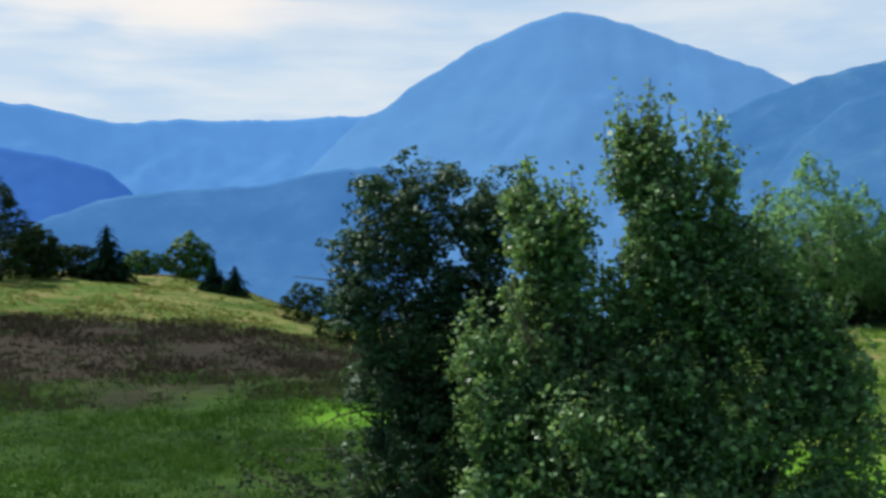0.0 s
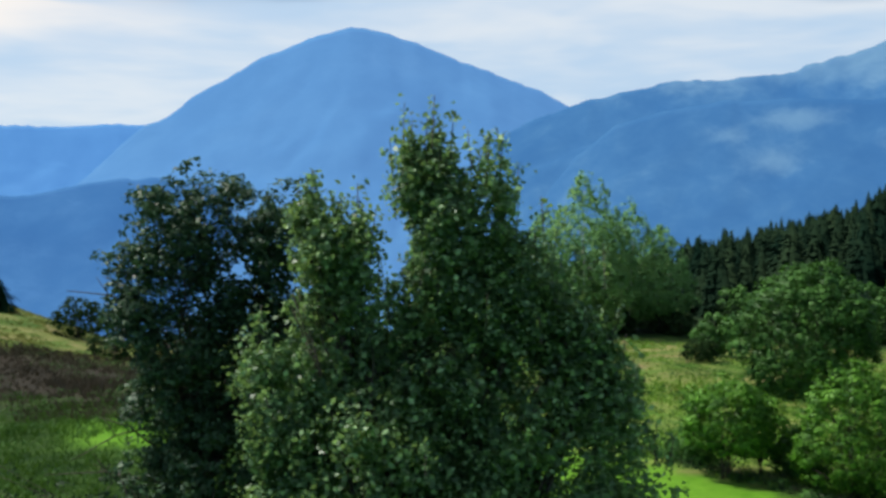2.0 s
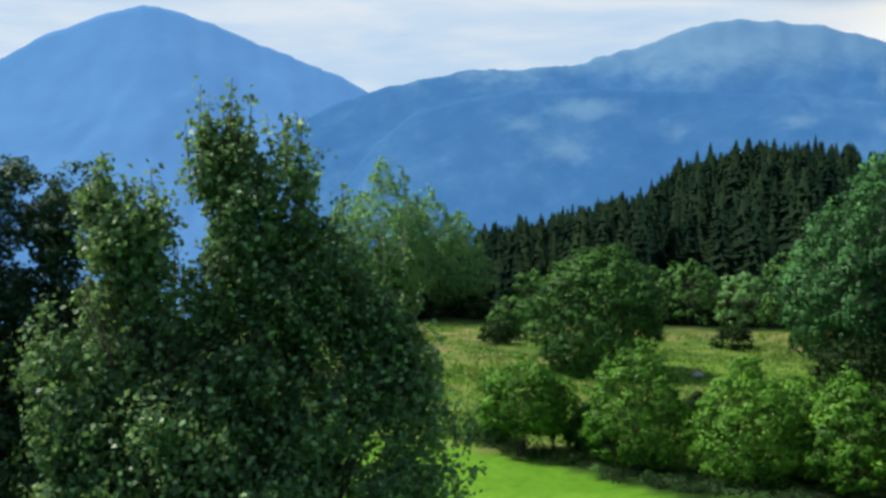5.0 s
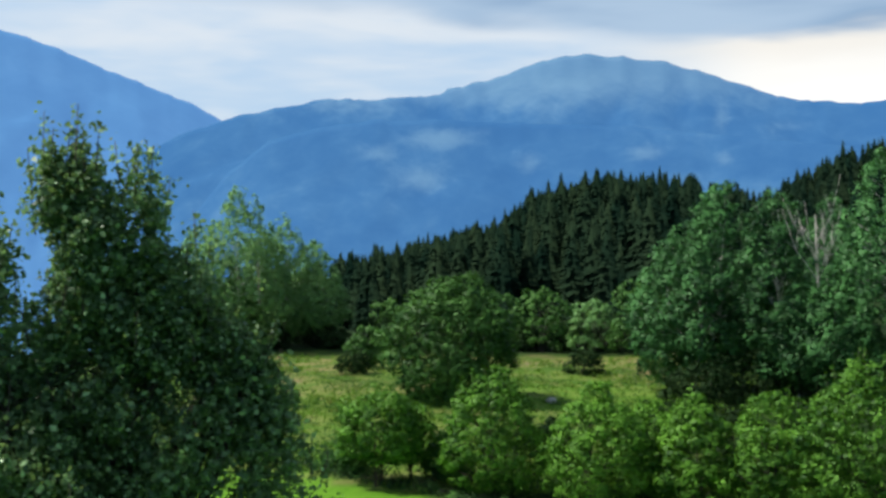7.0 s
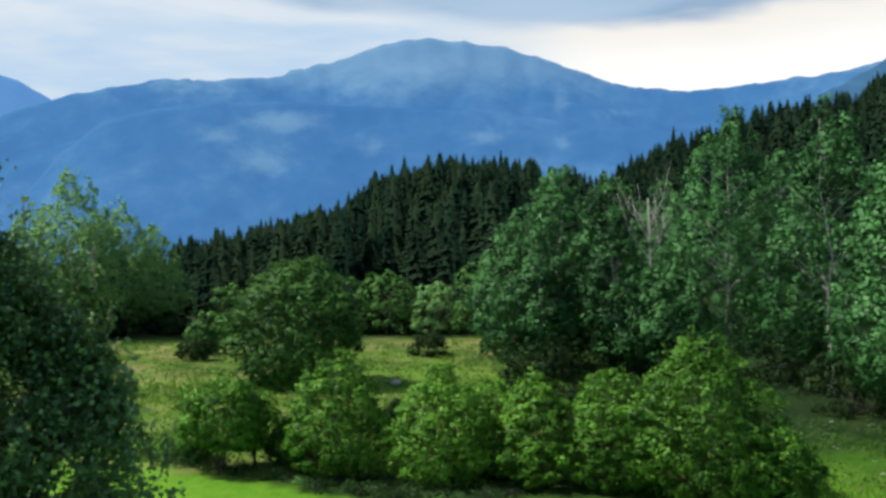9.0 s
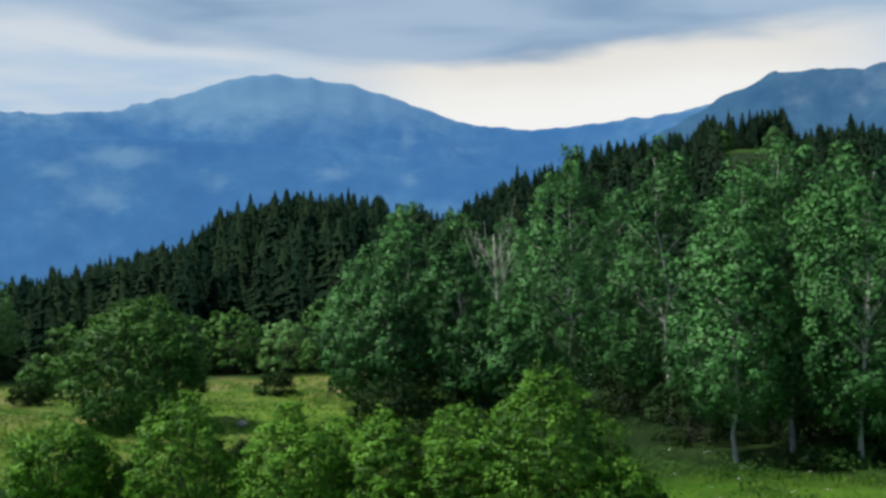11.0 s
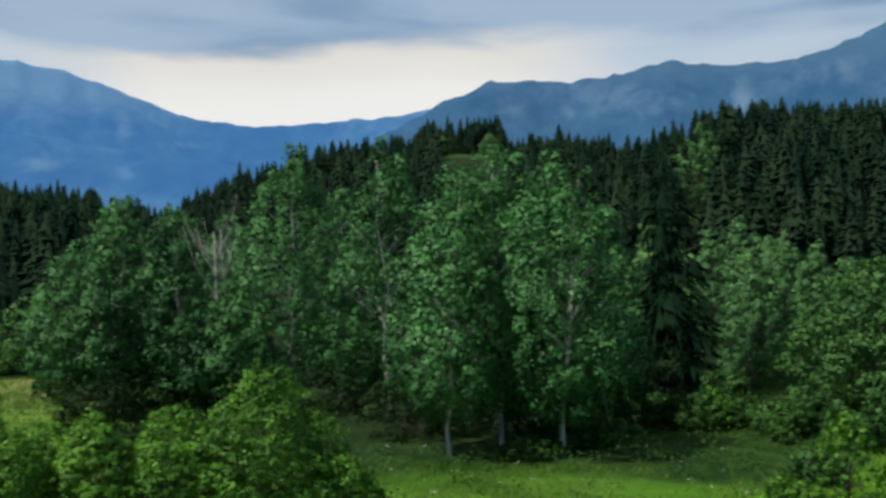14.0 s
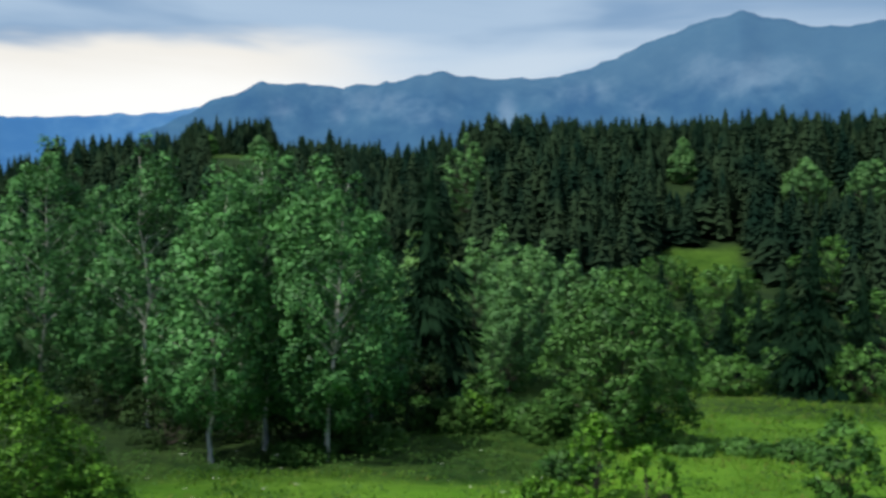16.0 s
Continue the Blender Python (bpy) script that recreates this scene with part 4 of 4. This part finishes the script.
    for i, (az, d, h, w) in enumerate(poplars):
        broadleaf("poplar", standing(az, d), 50 * i, h, (), PALE_BARK, POPLAR_LEAF, 0.17, rng, 1100 if i == 0 else 700, 18, 0.24, 0.006 * h, 1, 40,
                  "light green poplar at the edge of the wood", "tree", "poplars by the wood", limb_low=0.35, round_=0.85, puff=0.35, flat=1.3, shell=dict(w=w * 1.22, low=0.08, kind="egg", rugged=0.05))
    others = [(71.9, 72, 10.0, 4.6, POPLAR_LEAF), (76.6, 73, 8.6, 4.6, WILLOW_LEAF), (76.8, 70, 8.2, 5.0, WILLOW_LEAF), (77.2, 78, 9.6, 4.8, WILLOW_LEAF), (77.9, 76, 9.6, 5.0, WILLOW_LEAF), (80.0, 86, 9.2, 5.4, WILLOW_LEAF), (71.8, 80, 10.5, 5.4, POPLAR_LEAF), (85.7, 215, 9.0, 6.0, WILLOW_LEAF), (74.4, 190, 14.8, 10.0, WILLOW_LEAF), (76.3, 120, 10, 6, WILLOW_LEAF), (78.6, 96, 9.6, 6, WILLOW_LEAF), (91.8, 190, 8, 9, WILLOW_LEAF), (95.0, 190, 8, 9, WILLOW_LEAF), (74.9, 90, 10.5, 6, WILLOW_LEAF), (72.5, 98, 12, 6, POPLAR_LEAF), (69.2, 92, 12, 6, HAZEL_LEAF), (81.6, 92, 8, 6, WILLOW_LEAF), (63.4, 270, 5, 5, WILLOW_LEAF), (60.8, 262, 5, 5, HAZEL_LEAF), (-13.3, 112, 4.6, 5.4, HAZEL_LEAF), (-22.6, 96, 8.6, 7.0, HEDGE_LEAF), (-20.8, 99, 4.6, 5.0, HEDGE_LEAF)]
    for i, (az, d, h, w, mat) in enumerate(others):
        broadleaf("broadleaf_tree", standing(az, d), 50 * i, h, (), DARK_BARK, mat, 0.10 + 0.0016 * d, rng, 200, 28, 0.04 * w + 0.16, 0.012 * h, 1, 40,
                  "grey-green broad-leaved tree among conifers" if az > 0 else "dark leafy tree on the hilltop", "tree", flat=0.9, puff=0.65, shell=dict(w=w * (0.75 if mat is WILLOW_LEAF and d < 130 else 1.0), low=0.02, kind="column" if mat is WILLOW_LEAF and d < 130 else "egg"))
    # the dead tree between the aspens
    place = standing(48.9, 57.5)
    thing = tagged(new("dead_tree"), "bare dead tree with pale grey branches", "tree")
    v, f = tubes([[((0, 0, -0.2), 0.075), ((0.1, 0, 6.0), 0.05), ((0.0, 0.1, 9.4), 0.03)]], 7)
    trunk = part("trunk", mesh_of("trunk", v, f, True), DEAD_WOOD, thing)
    for i in range(11):
        a, z0 = i * 2.4, 6.0 + 0.2 * i
        out, rise = rng.uniform(0.4, 2.1), rng.uniform(1.6, 3.6)
        z1 = min(z0 + rise, 10.4 + 0.1 * i)
        p = [((0.05, 0.05, z0), 0.030), ((out * 0.6 * math.cos(a), out * 0.6 * math.sin(a), (z0 + z1) / 2 - 0.35), 0.020), ((out * math.cos(a), out * math.sin(a), z1), 0.007)]
        twigs = [[(p[1][0], 0.013), (tuple(np.add(p[1][0], rng.normal(0, 0.35, 3) + np.array([0, 0, 0.9]))), 0.005)] for _ in range(3)]
        v, f = tubes([p] + twigs, 5)
        part("limb", mesh_of("limb", v, f, True), DEAD_WOOD, trunk)
    thing.matrix_world = pose(*place)


build_middle_trees()


# ---- conifers ----
def spruce_mesh(rng, h, w, whorls, boughs, fine, core=0.8):
    """Drooping boughs in whorls; each bough a ragged fan of needled twigs."""
    v, f = [], []
    for i in range(whorls):
        t = min(max((i + rng.uniform(-0.5, 0.5)) / whorls, 0), 0.985)
        if fine == 1:
            t = 0.1 + 0.9 * t
        z = h * (0.06 + 0.93 * t)
        reach = w / 2 * (1 - t) ** (0.66 if fine == 1 else 0.74) * rng.uniform(0.85, 1.12) + 0.03 * w
        n = max(4, int(boughs * (1 - 0.55 * t)))
        a0 = rng.uniform(0, 6.28)
        for b in range(n):
            a = a0 + 6.283 * b / n + rng.uniform(-0.25, 0.25)
            l = reach * (rng.uniform(0.8, 1.15) if fine == 1 else rng.uniform(0.6, 1.4))
            drop = l * (rng.uniform(0.3, 0.6) if fine == 1 else rng.uniform(0.15, 0.7))
            z = h * (0.06 + 0.93 * t) + rng.uniform(-0.5, 0.5) * h / whorls
            c, s = math.cos(a), math.sin(a)
            for k in range(fine):
                base = len(v)
                if fine == 1:
                    lo, hi, wid, q0, turn = 0.15 * l, l, l * 0.29, 0.0, rng.uniform(-0.12, 0.12) * l
                else:
                    g = rng.uniform(0.08, 0.85)
                    q0 = rng.uniform(-1, 1) * (1 - g) * 0.42 * l
                    lo, hi, wid, turn = l * g, l * min(g + (0.3 if fine < 20 else 0.2), 1.08), l * rng.uniform(0.45, 0.8) / (fine + 2), q0 * 0.7
                mid = (lo + hi) / 2
                for rr, q, dz in ((lo, q0, 0.05 * l), (mid, q0 + wid, -0.25 * wid), (hi, q0 + turn, -0.05 * l * (fine > 1)), (mid, q0 - wid, -0.25 * wid)):
                    v.append((c * rr - s * q, s * rr + c * q, z - drop * (rr / l) ** 1.3 + dz))
                f.append((base, base + 3, base + 2, base + 1))
    # the dense inner foliage
    for z, rad in ((0.07, 0.30), (0.4, 0.22), (0.75, 0.10), (0.93, 0.03)):
        rad *= core
        v += [(rad * w * math.cos(1.047 * k), rad * w * math.sin(1.047 * k), h * (z + 0.02 * (k % 2))) for k in range(6)]
    base = len(v) - 24
    f += [(base + 6 * j + k, base + 6 * j + (k + 1) % 6, base + 6 * j + 6 + (k + 1) % 6, base + 6 * j + 6 + k) for j in range(3) for k in range(6)]
    v.append((0, 0, h))
    f += [(base + 18 + k, base + 18 + (k + 1) % 6, base + 24) for k in range(6)]
    return np.array(v), f


def cone_normals(me, v, k):
    """Let boughs shade as one soft cone: outwards and up."""
    n = np.stack([v[:, 0], v[:, 1], 0 * v[:, 2]], -1)
    n = n / (np.linalg.norm(n, axis=1, keepdims=True) + 1e-6) + np.array([0, 0, k])
    n /= np.linalg.norm(n, axis=1, keepdims=True)
    me.shade_smooth()
    me.normals_split_custom_set_from_vertices(n.tolist())


def spruce(place, h, w, rng, whorls, boughs, fine, mat, label, group=""):
    thing = tagged(new("spruce"), label, "tree", group)
    v, f = tubes([[((0, 0, -0.3), 0.016 * h), ((0, 0, h * 0.5), 0.009 * h), ((0, 0, h * 0.97), 0.002 * h)]], 6)
    part("trunk", mesh_of("trunk", v, f, True), DARK_BARK, thing)
    v, f = spruce_mesh(rng, h, w, whorls, boughs, fine, 0.5)
    me = mesh_of("crown", v, f)
    cone_normals(me, v, 0.8)
    part("crown", me, mat, thing)
    thing.matrix_world = pose(*place)
    return thing


def build_conifers():
    rng = np.random.default_rng(12)
    for az, d, h, w in [(72.5, 63, 14.4, 7.8), (92.3, 72, 11.0, 6.0), (84.7, 92, 8.8, 4.6), (81.9, 102, 7.6, 3.8), (89.6, 84, 6.5, 4.0), (86.2, 88, 7.0, 4.2), (87.9, 82, 6.0, 3.8), (90.8, 80, 8.0, 5.0), (94.6, 76, 8.0, 5.0), (88.6, 102, 7.0, 4.2)]:
        spruce(standing(az, d), h, w, rng, 36, 12, 30 if d < 60 else 20, SPRUCE_NEEDLE, "tall dark spruce with drooping boughs")
    for az, d, h, w in [(-17.4, 102, 5.2, 6.2), (-12.1, 101, 3.2, 3.6), (-11.0, 100, 2.9, 3.4)]:
        spruce(standing(az, d), h, w, rng, 18, 12, 9, SPRUCE_NEEDLE, "small dark spruce on the hilltop", "hilltop spruces")
    # the forest on the slope behind
    shapes = [spruce_mesh(rng, 1.0, ww, 19, 9, 1, 1.05) for ww in (0.40, 0.47, 0.56, 0.64)]
    r, az = np.sqrt(rng.uniform(95**2, 330**2, 2900)), rng.uniform(17, 105, 2900)
    # a dense clump on the knoll
    r, az = np.concatenate([r, rng.uniform(288, 306, 60), rng.uniform(160, 190, 150)]), np.concatenate([az, rng.uniform(59.3, 64.2, 60), rng.uniform(77, 95, 150)])
    start = np.interp(az, [17, 24, 36, 44, 52, 60, 70, 73, 76, 82, 86, 88, 92, 112], [110, 104, 110, 112, 115, 120, 125, 140, 128, 122, 160, 160, 118, 118])
    keep = r > start
    knoll = (az > 59.5) & (az < 64.5) & (r > 256) & (r < 285)
    glade = (az > 84.6) & (az < 89) & (r > 130) & (r < 160)
    keep &= ~knoll & ~glade
    for a0, d0 in ((74.4, 190), (85.7, 215), (91.8, 190), (95.0, 190)):
        keep &= ~((np.abs(az - a0) < 1.0) & (r > d0 - 22) & (r < d0 + 4))
    r, az = r[keep], az[keep]
    x, y = r * np.sin(np.radians(az)), r * np.cos(np.radians(az))
    z = ground_z(x, y)
    h = rng.uniform(7.5, 14.5, len(r)) * np.where(r < 140, 0.9, 1.0)
    # the wood's upper edge
    crest = np.interp(az, [17, 23.6, 27.2, 30.5, 32.3, 33.8, 35, 37.4, 40.9, 43.2, 45.6, 47.4, 49.2, 50.7, 52.8, 56.7, 59.4, 60, 63.9, 64.4, 67, 71.8, 72.7, 73.9, 75.7, 82, 112],
                      [-1, -0.3, 0.4, 1.3, 1.6, 2.8, 3.8, 4.1, 4.2, 3.9, 3.1, 3.7, 4.7, 5.4, 6.2, 7.0, 6.9, 7.8, 7.8, 6.8, 7.0, 6.8, 7.4, 8.0, 8.4, 8.2, 8.1])
    crest = crest + np.where((az > 56) & (az < 66.5), 0.35, 0.9) * fbm(az * 2.2, az * 0 + 3.0, 3, 91, 0.7)
    crest = np.where((az > 60.6) & (az < 64.3) & (r < 286), 5.2, crest)
    crest = np.where((az > 73.0) & (az < 75.4) & (r < 192), 5.0, crest)
    crest = np.where((np.abs(az - 85.7) < 1.1) & (r < 216), 4.4, crest)
    crest = np.where((az > 90.2) & (r < 190), 4.2, crest)
    room = EYE + r * np.tan(np.radians(crest + rng.normal(0.06, 0.24, len(r)))) - z
    h = np.minimum(h, room)
    ok = h > 3.5
    # the wood stands more open in the dip behind the grove
    dip = (az > 43.5) & (az < 70) & (z + h < EYE + r * math.tan(radians(3.3)))
    ok &= ~(dip & (rng.uniform(0, 1, len(r)) < 0.6))
    r, az, x, y, z, h = r[ok], az[ok], x[ok], y[ok], z[ok], h[ok]
    verts, faces, local, count = [], [], [], 0
    lone = 0
    stand_alone = []
    for i in range(len(r)):
        v, f = shapes[i % 4]
        if r[i] > 292 and lone < 110:
            lone += 1
            stand_alone.append(i)
            continue
        c, s = math.cos(i * 1.7), math.sin(i * 1.7)
        p = np.stack([v[:, 0] * c - v[:, 1] * s, v[:, 0] * s + v[:, 1] * c, v[:, 2]], -1) * h[i] + (x[i], y[i], z[i] - 0.2)
        verts.append(p)
        local.append(np.stack([v[:, 0] * c - v[:, 1] * s, v[:, 0] * s + v[:, 1] * c, v[:, 2]], -1))
        faces += [tuple(q + count for q in g) for g in f]
        count += len(p)
    me = mesh_of("conifer_forest", np.concatenate(verts), faces)
    cone_normals(me, np.concatenate(local), 1.7)
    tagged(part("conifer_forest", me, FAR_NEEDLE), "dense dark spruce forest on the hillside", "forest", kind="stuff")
    kinds = {}
    for i in stand_alone:
        m = pose(x[i], y[i], z[i], 0, 0, i * 40) @ Matrix.Scale(float(h[i]), 4)
        if i % 4 not in kinds:
            thing = tagged(new("spruce"), "dark spruce on the forest skyline", "tree", "skyline spruces")
            v, f = tubes([[((0, 0, -0.03), 0.016), ((0, 0, 0.5), 0.009), ((0, 0, 0.97), 0.002)]], 5)
            part("trunk", mesh_of("trunk", v, f), DARK_BARK, thing)
            v, f = shapes[i % 4]
            me = mesh_of("crown", v, f)
            cone_normals(me, v, 1.7)
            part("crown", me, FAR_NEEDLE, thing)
            thing.matrix_world = m
            kinds[i % 4] = thing
        else:
            ob = copy_thing(kinds[i % 4], m)
            ob.matrix_basis = m


build_conifers()


# ---- grasses, weeds and small things ----
def blades(rng, x, y, tall, wide, per):
    """Tufts of single grass blades standing on the ground at x, y."""
    n = len(x) * per
    px = np.repeat(x, per) + rng.normal(0, 0.10, n)
    py = np.repeat(y, per) + rng.normal(0, 0.10, n)
    base = np.stack([px, py, ground_z(px, py) - 0.03], -1)
    hh = np.repeat(tall, per) * rng.uniform(0.5, 1.2, n)
    a = rng.uniform(0, 6.283, n)
    half = np.stack([np.cos(a), np.sin(a), 0 * a], -1) * (np.repeat(wide, per) / 2)[:, None]
    tip = base + np.stack([rng.normal(0, 0.3, n) * hh, rng.normal(0, 0.3, n) * hh, hh], -1)
    v = np.stack([base - half, base + half, tip], 1).reshape(-1, 3)
    return v, np.arange(3 * n).reshape(n, 3)


def scatter(rng, n, az0, az1, r0, r1):
    az, r = rng.uniform(az0, az1, n), np.exp(rng.uniform(math.log(r0), math.log(r1), n))
    return r * np.sin(np.radians(az)), r * np.cos(np.radians(az)), r, az


def build_grass():
    rng = np.random.default_rng(77)
    sets = [("meadow_grass", "long green meadow grass", GRASS_BLADE, [(13000, -27, 6, 23, 54)], 0.30),
            ("fresh_grass", "fresh yellow-green grass in the pasture", FRESH_BLADE, [(9000, 13, 48, 34, 78), (15000, 50, 99, 28, 80)], 0.26),
            ("dry_grass", "dry straw-yellow grass on the slope", STRAW_BLADE, [(9000, -27, 0, 74, 112), (900, 15, 41, 38, 76), (2200, 50, 99, 30, 75)], 0.2),
            ("fallow_stalks", "dead brown stalks in the fallow field", HEATH_STEM, [(10000, -27, -3, 47, 76)], 0.34)]
    for name, label, mat, zones, tall in sets:
        vs, fs, count = [], [], 0
        for n, az0, az1, r0, r1 in zones:
            x, y, r, az = scatter(rng, n, az0, az1, r0, r1)
            clump = fbm(x / 3.5, y / 3.5, 3, 31)
            keep = clump + rng.normal(0, 0.12, n) > -0.05
            if name != "fallow_stalks":
                keep &= ~((az > 12) & (az < 50) & (r + 0.55 * (az - 28) < 34.2))
                keep &= ~((az > 50) & (az < 81) & (r > 40.5))
            x, y, r, clump = x[keep], y[keep], r[keep], clump[keep]
            v, f = blades(rng, x, y, tall * (0.8 + 2.2 * np.clip(clump, 0, 1)), 0.025 + 0.0009 * r, 4)
            vs.append(v)
            fs.append(f + count)
            count += len(v)
        tagged(part(name, mesh_of(name, np.concatenate(vs), np.concatenate(fs)), mat), label, "grass", kind="stuff")
    # leafy weeds
    vs, fs, count = [], [], 0
    for n, az0, az1, r0, r1, hh in [(230, -27, 4, 24, 54, 0.6), (90, -27, -4, 50, 80, 0.5), (320, 16, 45, 36, 75, 0.35), (330, 52, 99, 30, 72, 0.5), (90, 66, 82, 40.5, 58, 0.9)]:
        x, y, r, az = scatter(rng, n, az0, az1, r0, r1)
        z = ground_z(x, y)
        k = np.repeat(np.arange(n), 42)
        off = rng.normal(0, 0.42, (len(k), 3)) * np.array([1, 1, 0.0]) + np.array([0, 0, 1]) * rng.uniform(0.02, hh, (len(k), 1)) * rng.uniform(0.4, 1.3, n)[k][:, None]
        v, f, _ = leaf_quads(rng, np.stack([x, y, z], -1)[k] + off, off * 0.5, 0.13, 0.07, 0.8, 0.6)
        vs.append(v)
        fs.append(f + count)
        count += len(v)
    tagged(part("meadow_weeds", mesh_of("meadow_weeds", np.concatenate(vs), np.concatenate(fs)), WEED_LEAF), "leafy weeds and docks in the meadow", "weeds", kind="stuff")
    # white umbels
    x, y, r, az = scatter(rng, 26, 57, 80, 33, 44)
    z = ground_z(x, y)
    k = np.repeat(np.arange(len(x)), 9)
    c = np.stack([x, y, z + 0.55], -1)[k] + rng.normal(0, 0.06, (len(k), 3)) * np.array([1, 1, 0.3])
    v, f, _ = leaf_quads(rng, c, c * 0, 0.04, 0.04, 1.0, 0.3)
    tagged(part("white_umbels", mesh_of("white_umbels", v, f), PETAL), "white flower umbels in the meadow", "flowers", kind="stuff")


def build_brambles():
    rng = np.random.default_rng(99)
    for i in range(34):
        az = 20.5 + 0.62 * i + rng.uniform(-0.3, 0.3)
        d = 34.9 - 0.55 * (az - 28) + rng.normal(0, 0.3)
        if az > 32:
            d = max(d, 31.2) + rng.uniform(0, 0.8)
        n = 260
        tall, wide = rng.uniform(0.15, 0.42), rng.uniform(0.30, 0.60)
        way = rng.normal(0, 1, (n, 3))
        way /= np.linalg.norm(way, axis=1, keepdims=True)
        way[:, 2] = np.abs(way[:, 2])
        c = way * rng.uniform(0.6, 1.05, (n, 1)) * np.array([wide * 1.4, wide, tall])
        v, f, _ = leaf_quads(rng, c, way, 0.075, 0.045, 0.4, 0.5)
        ob = tagged(new("bramble"), "low dark bramble clump along the lawn's edge", "shrub", "brambles along the lawn")
        part("crown", mesh_of("crown", v, f), HEDGE_LEAF if i % 2 else HAZEL_LEAF, ob)
        v, f = tubes([[((0, 0, -0.1), 0.012), (tuple(c[j] * 0.5 + np.array([0, 0, 0.1])), 0.008), (tuple(c[j]), 0.004)] for j in range(14)], 4)
        tagged(part("branchwork", mesh_of("branchwork", v, f), DARK_BARK, ob), kind="stuff")
        ob.matrix_world = pose(*standing(az, d), 0, 0, 37 * i)


def boulder(az, d, size, seed):
    bm = bmesh.new()
    bmesh.ops.create_icosphere(bm, subdivisions=3, radius=size / 2)
    for v in bm.verts:
        v.co *= 1 + 0.35 * noise.noise(v.co * (2.2 / size) + Vector((seed, 0, 0)))
        v.co.z *= 0.7
    me = bpy.data.meshes.new("boulder")
    bm.to_mesh(me)
    bm.free()
    me.shade_smooth()
    ob = tagged(part("boulder", me, STONE), "pale grey boulder in the grass", "stone")
    x, y, z = standing(az, d)
    ob.location = (x, y, z + size * 0.22)


build_grass()
build_brambles()
boulder(77.8, 55, 0.8, 3)
boulder(35.4, 56, 0.5, 8)
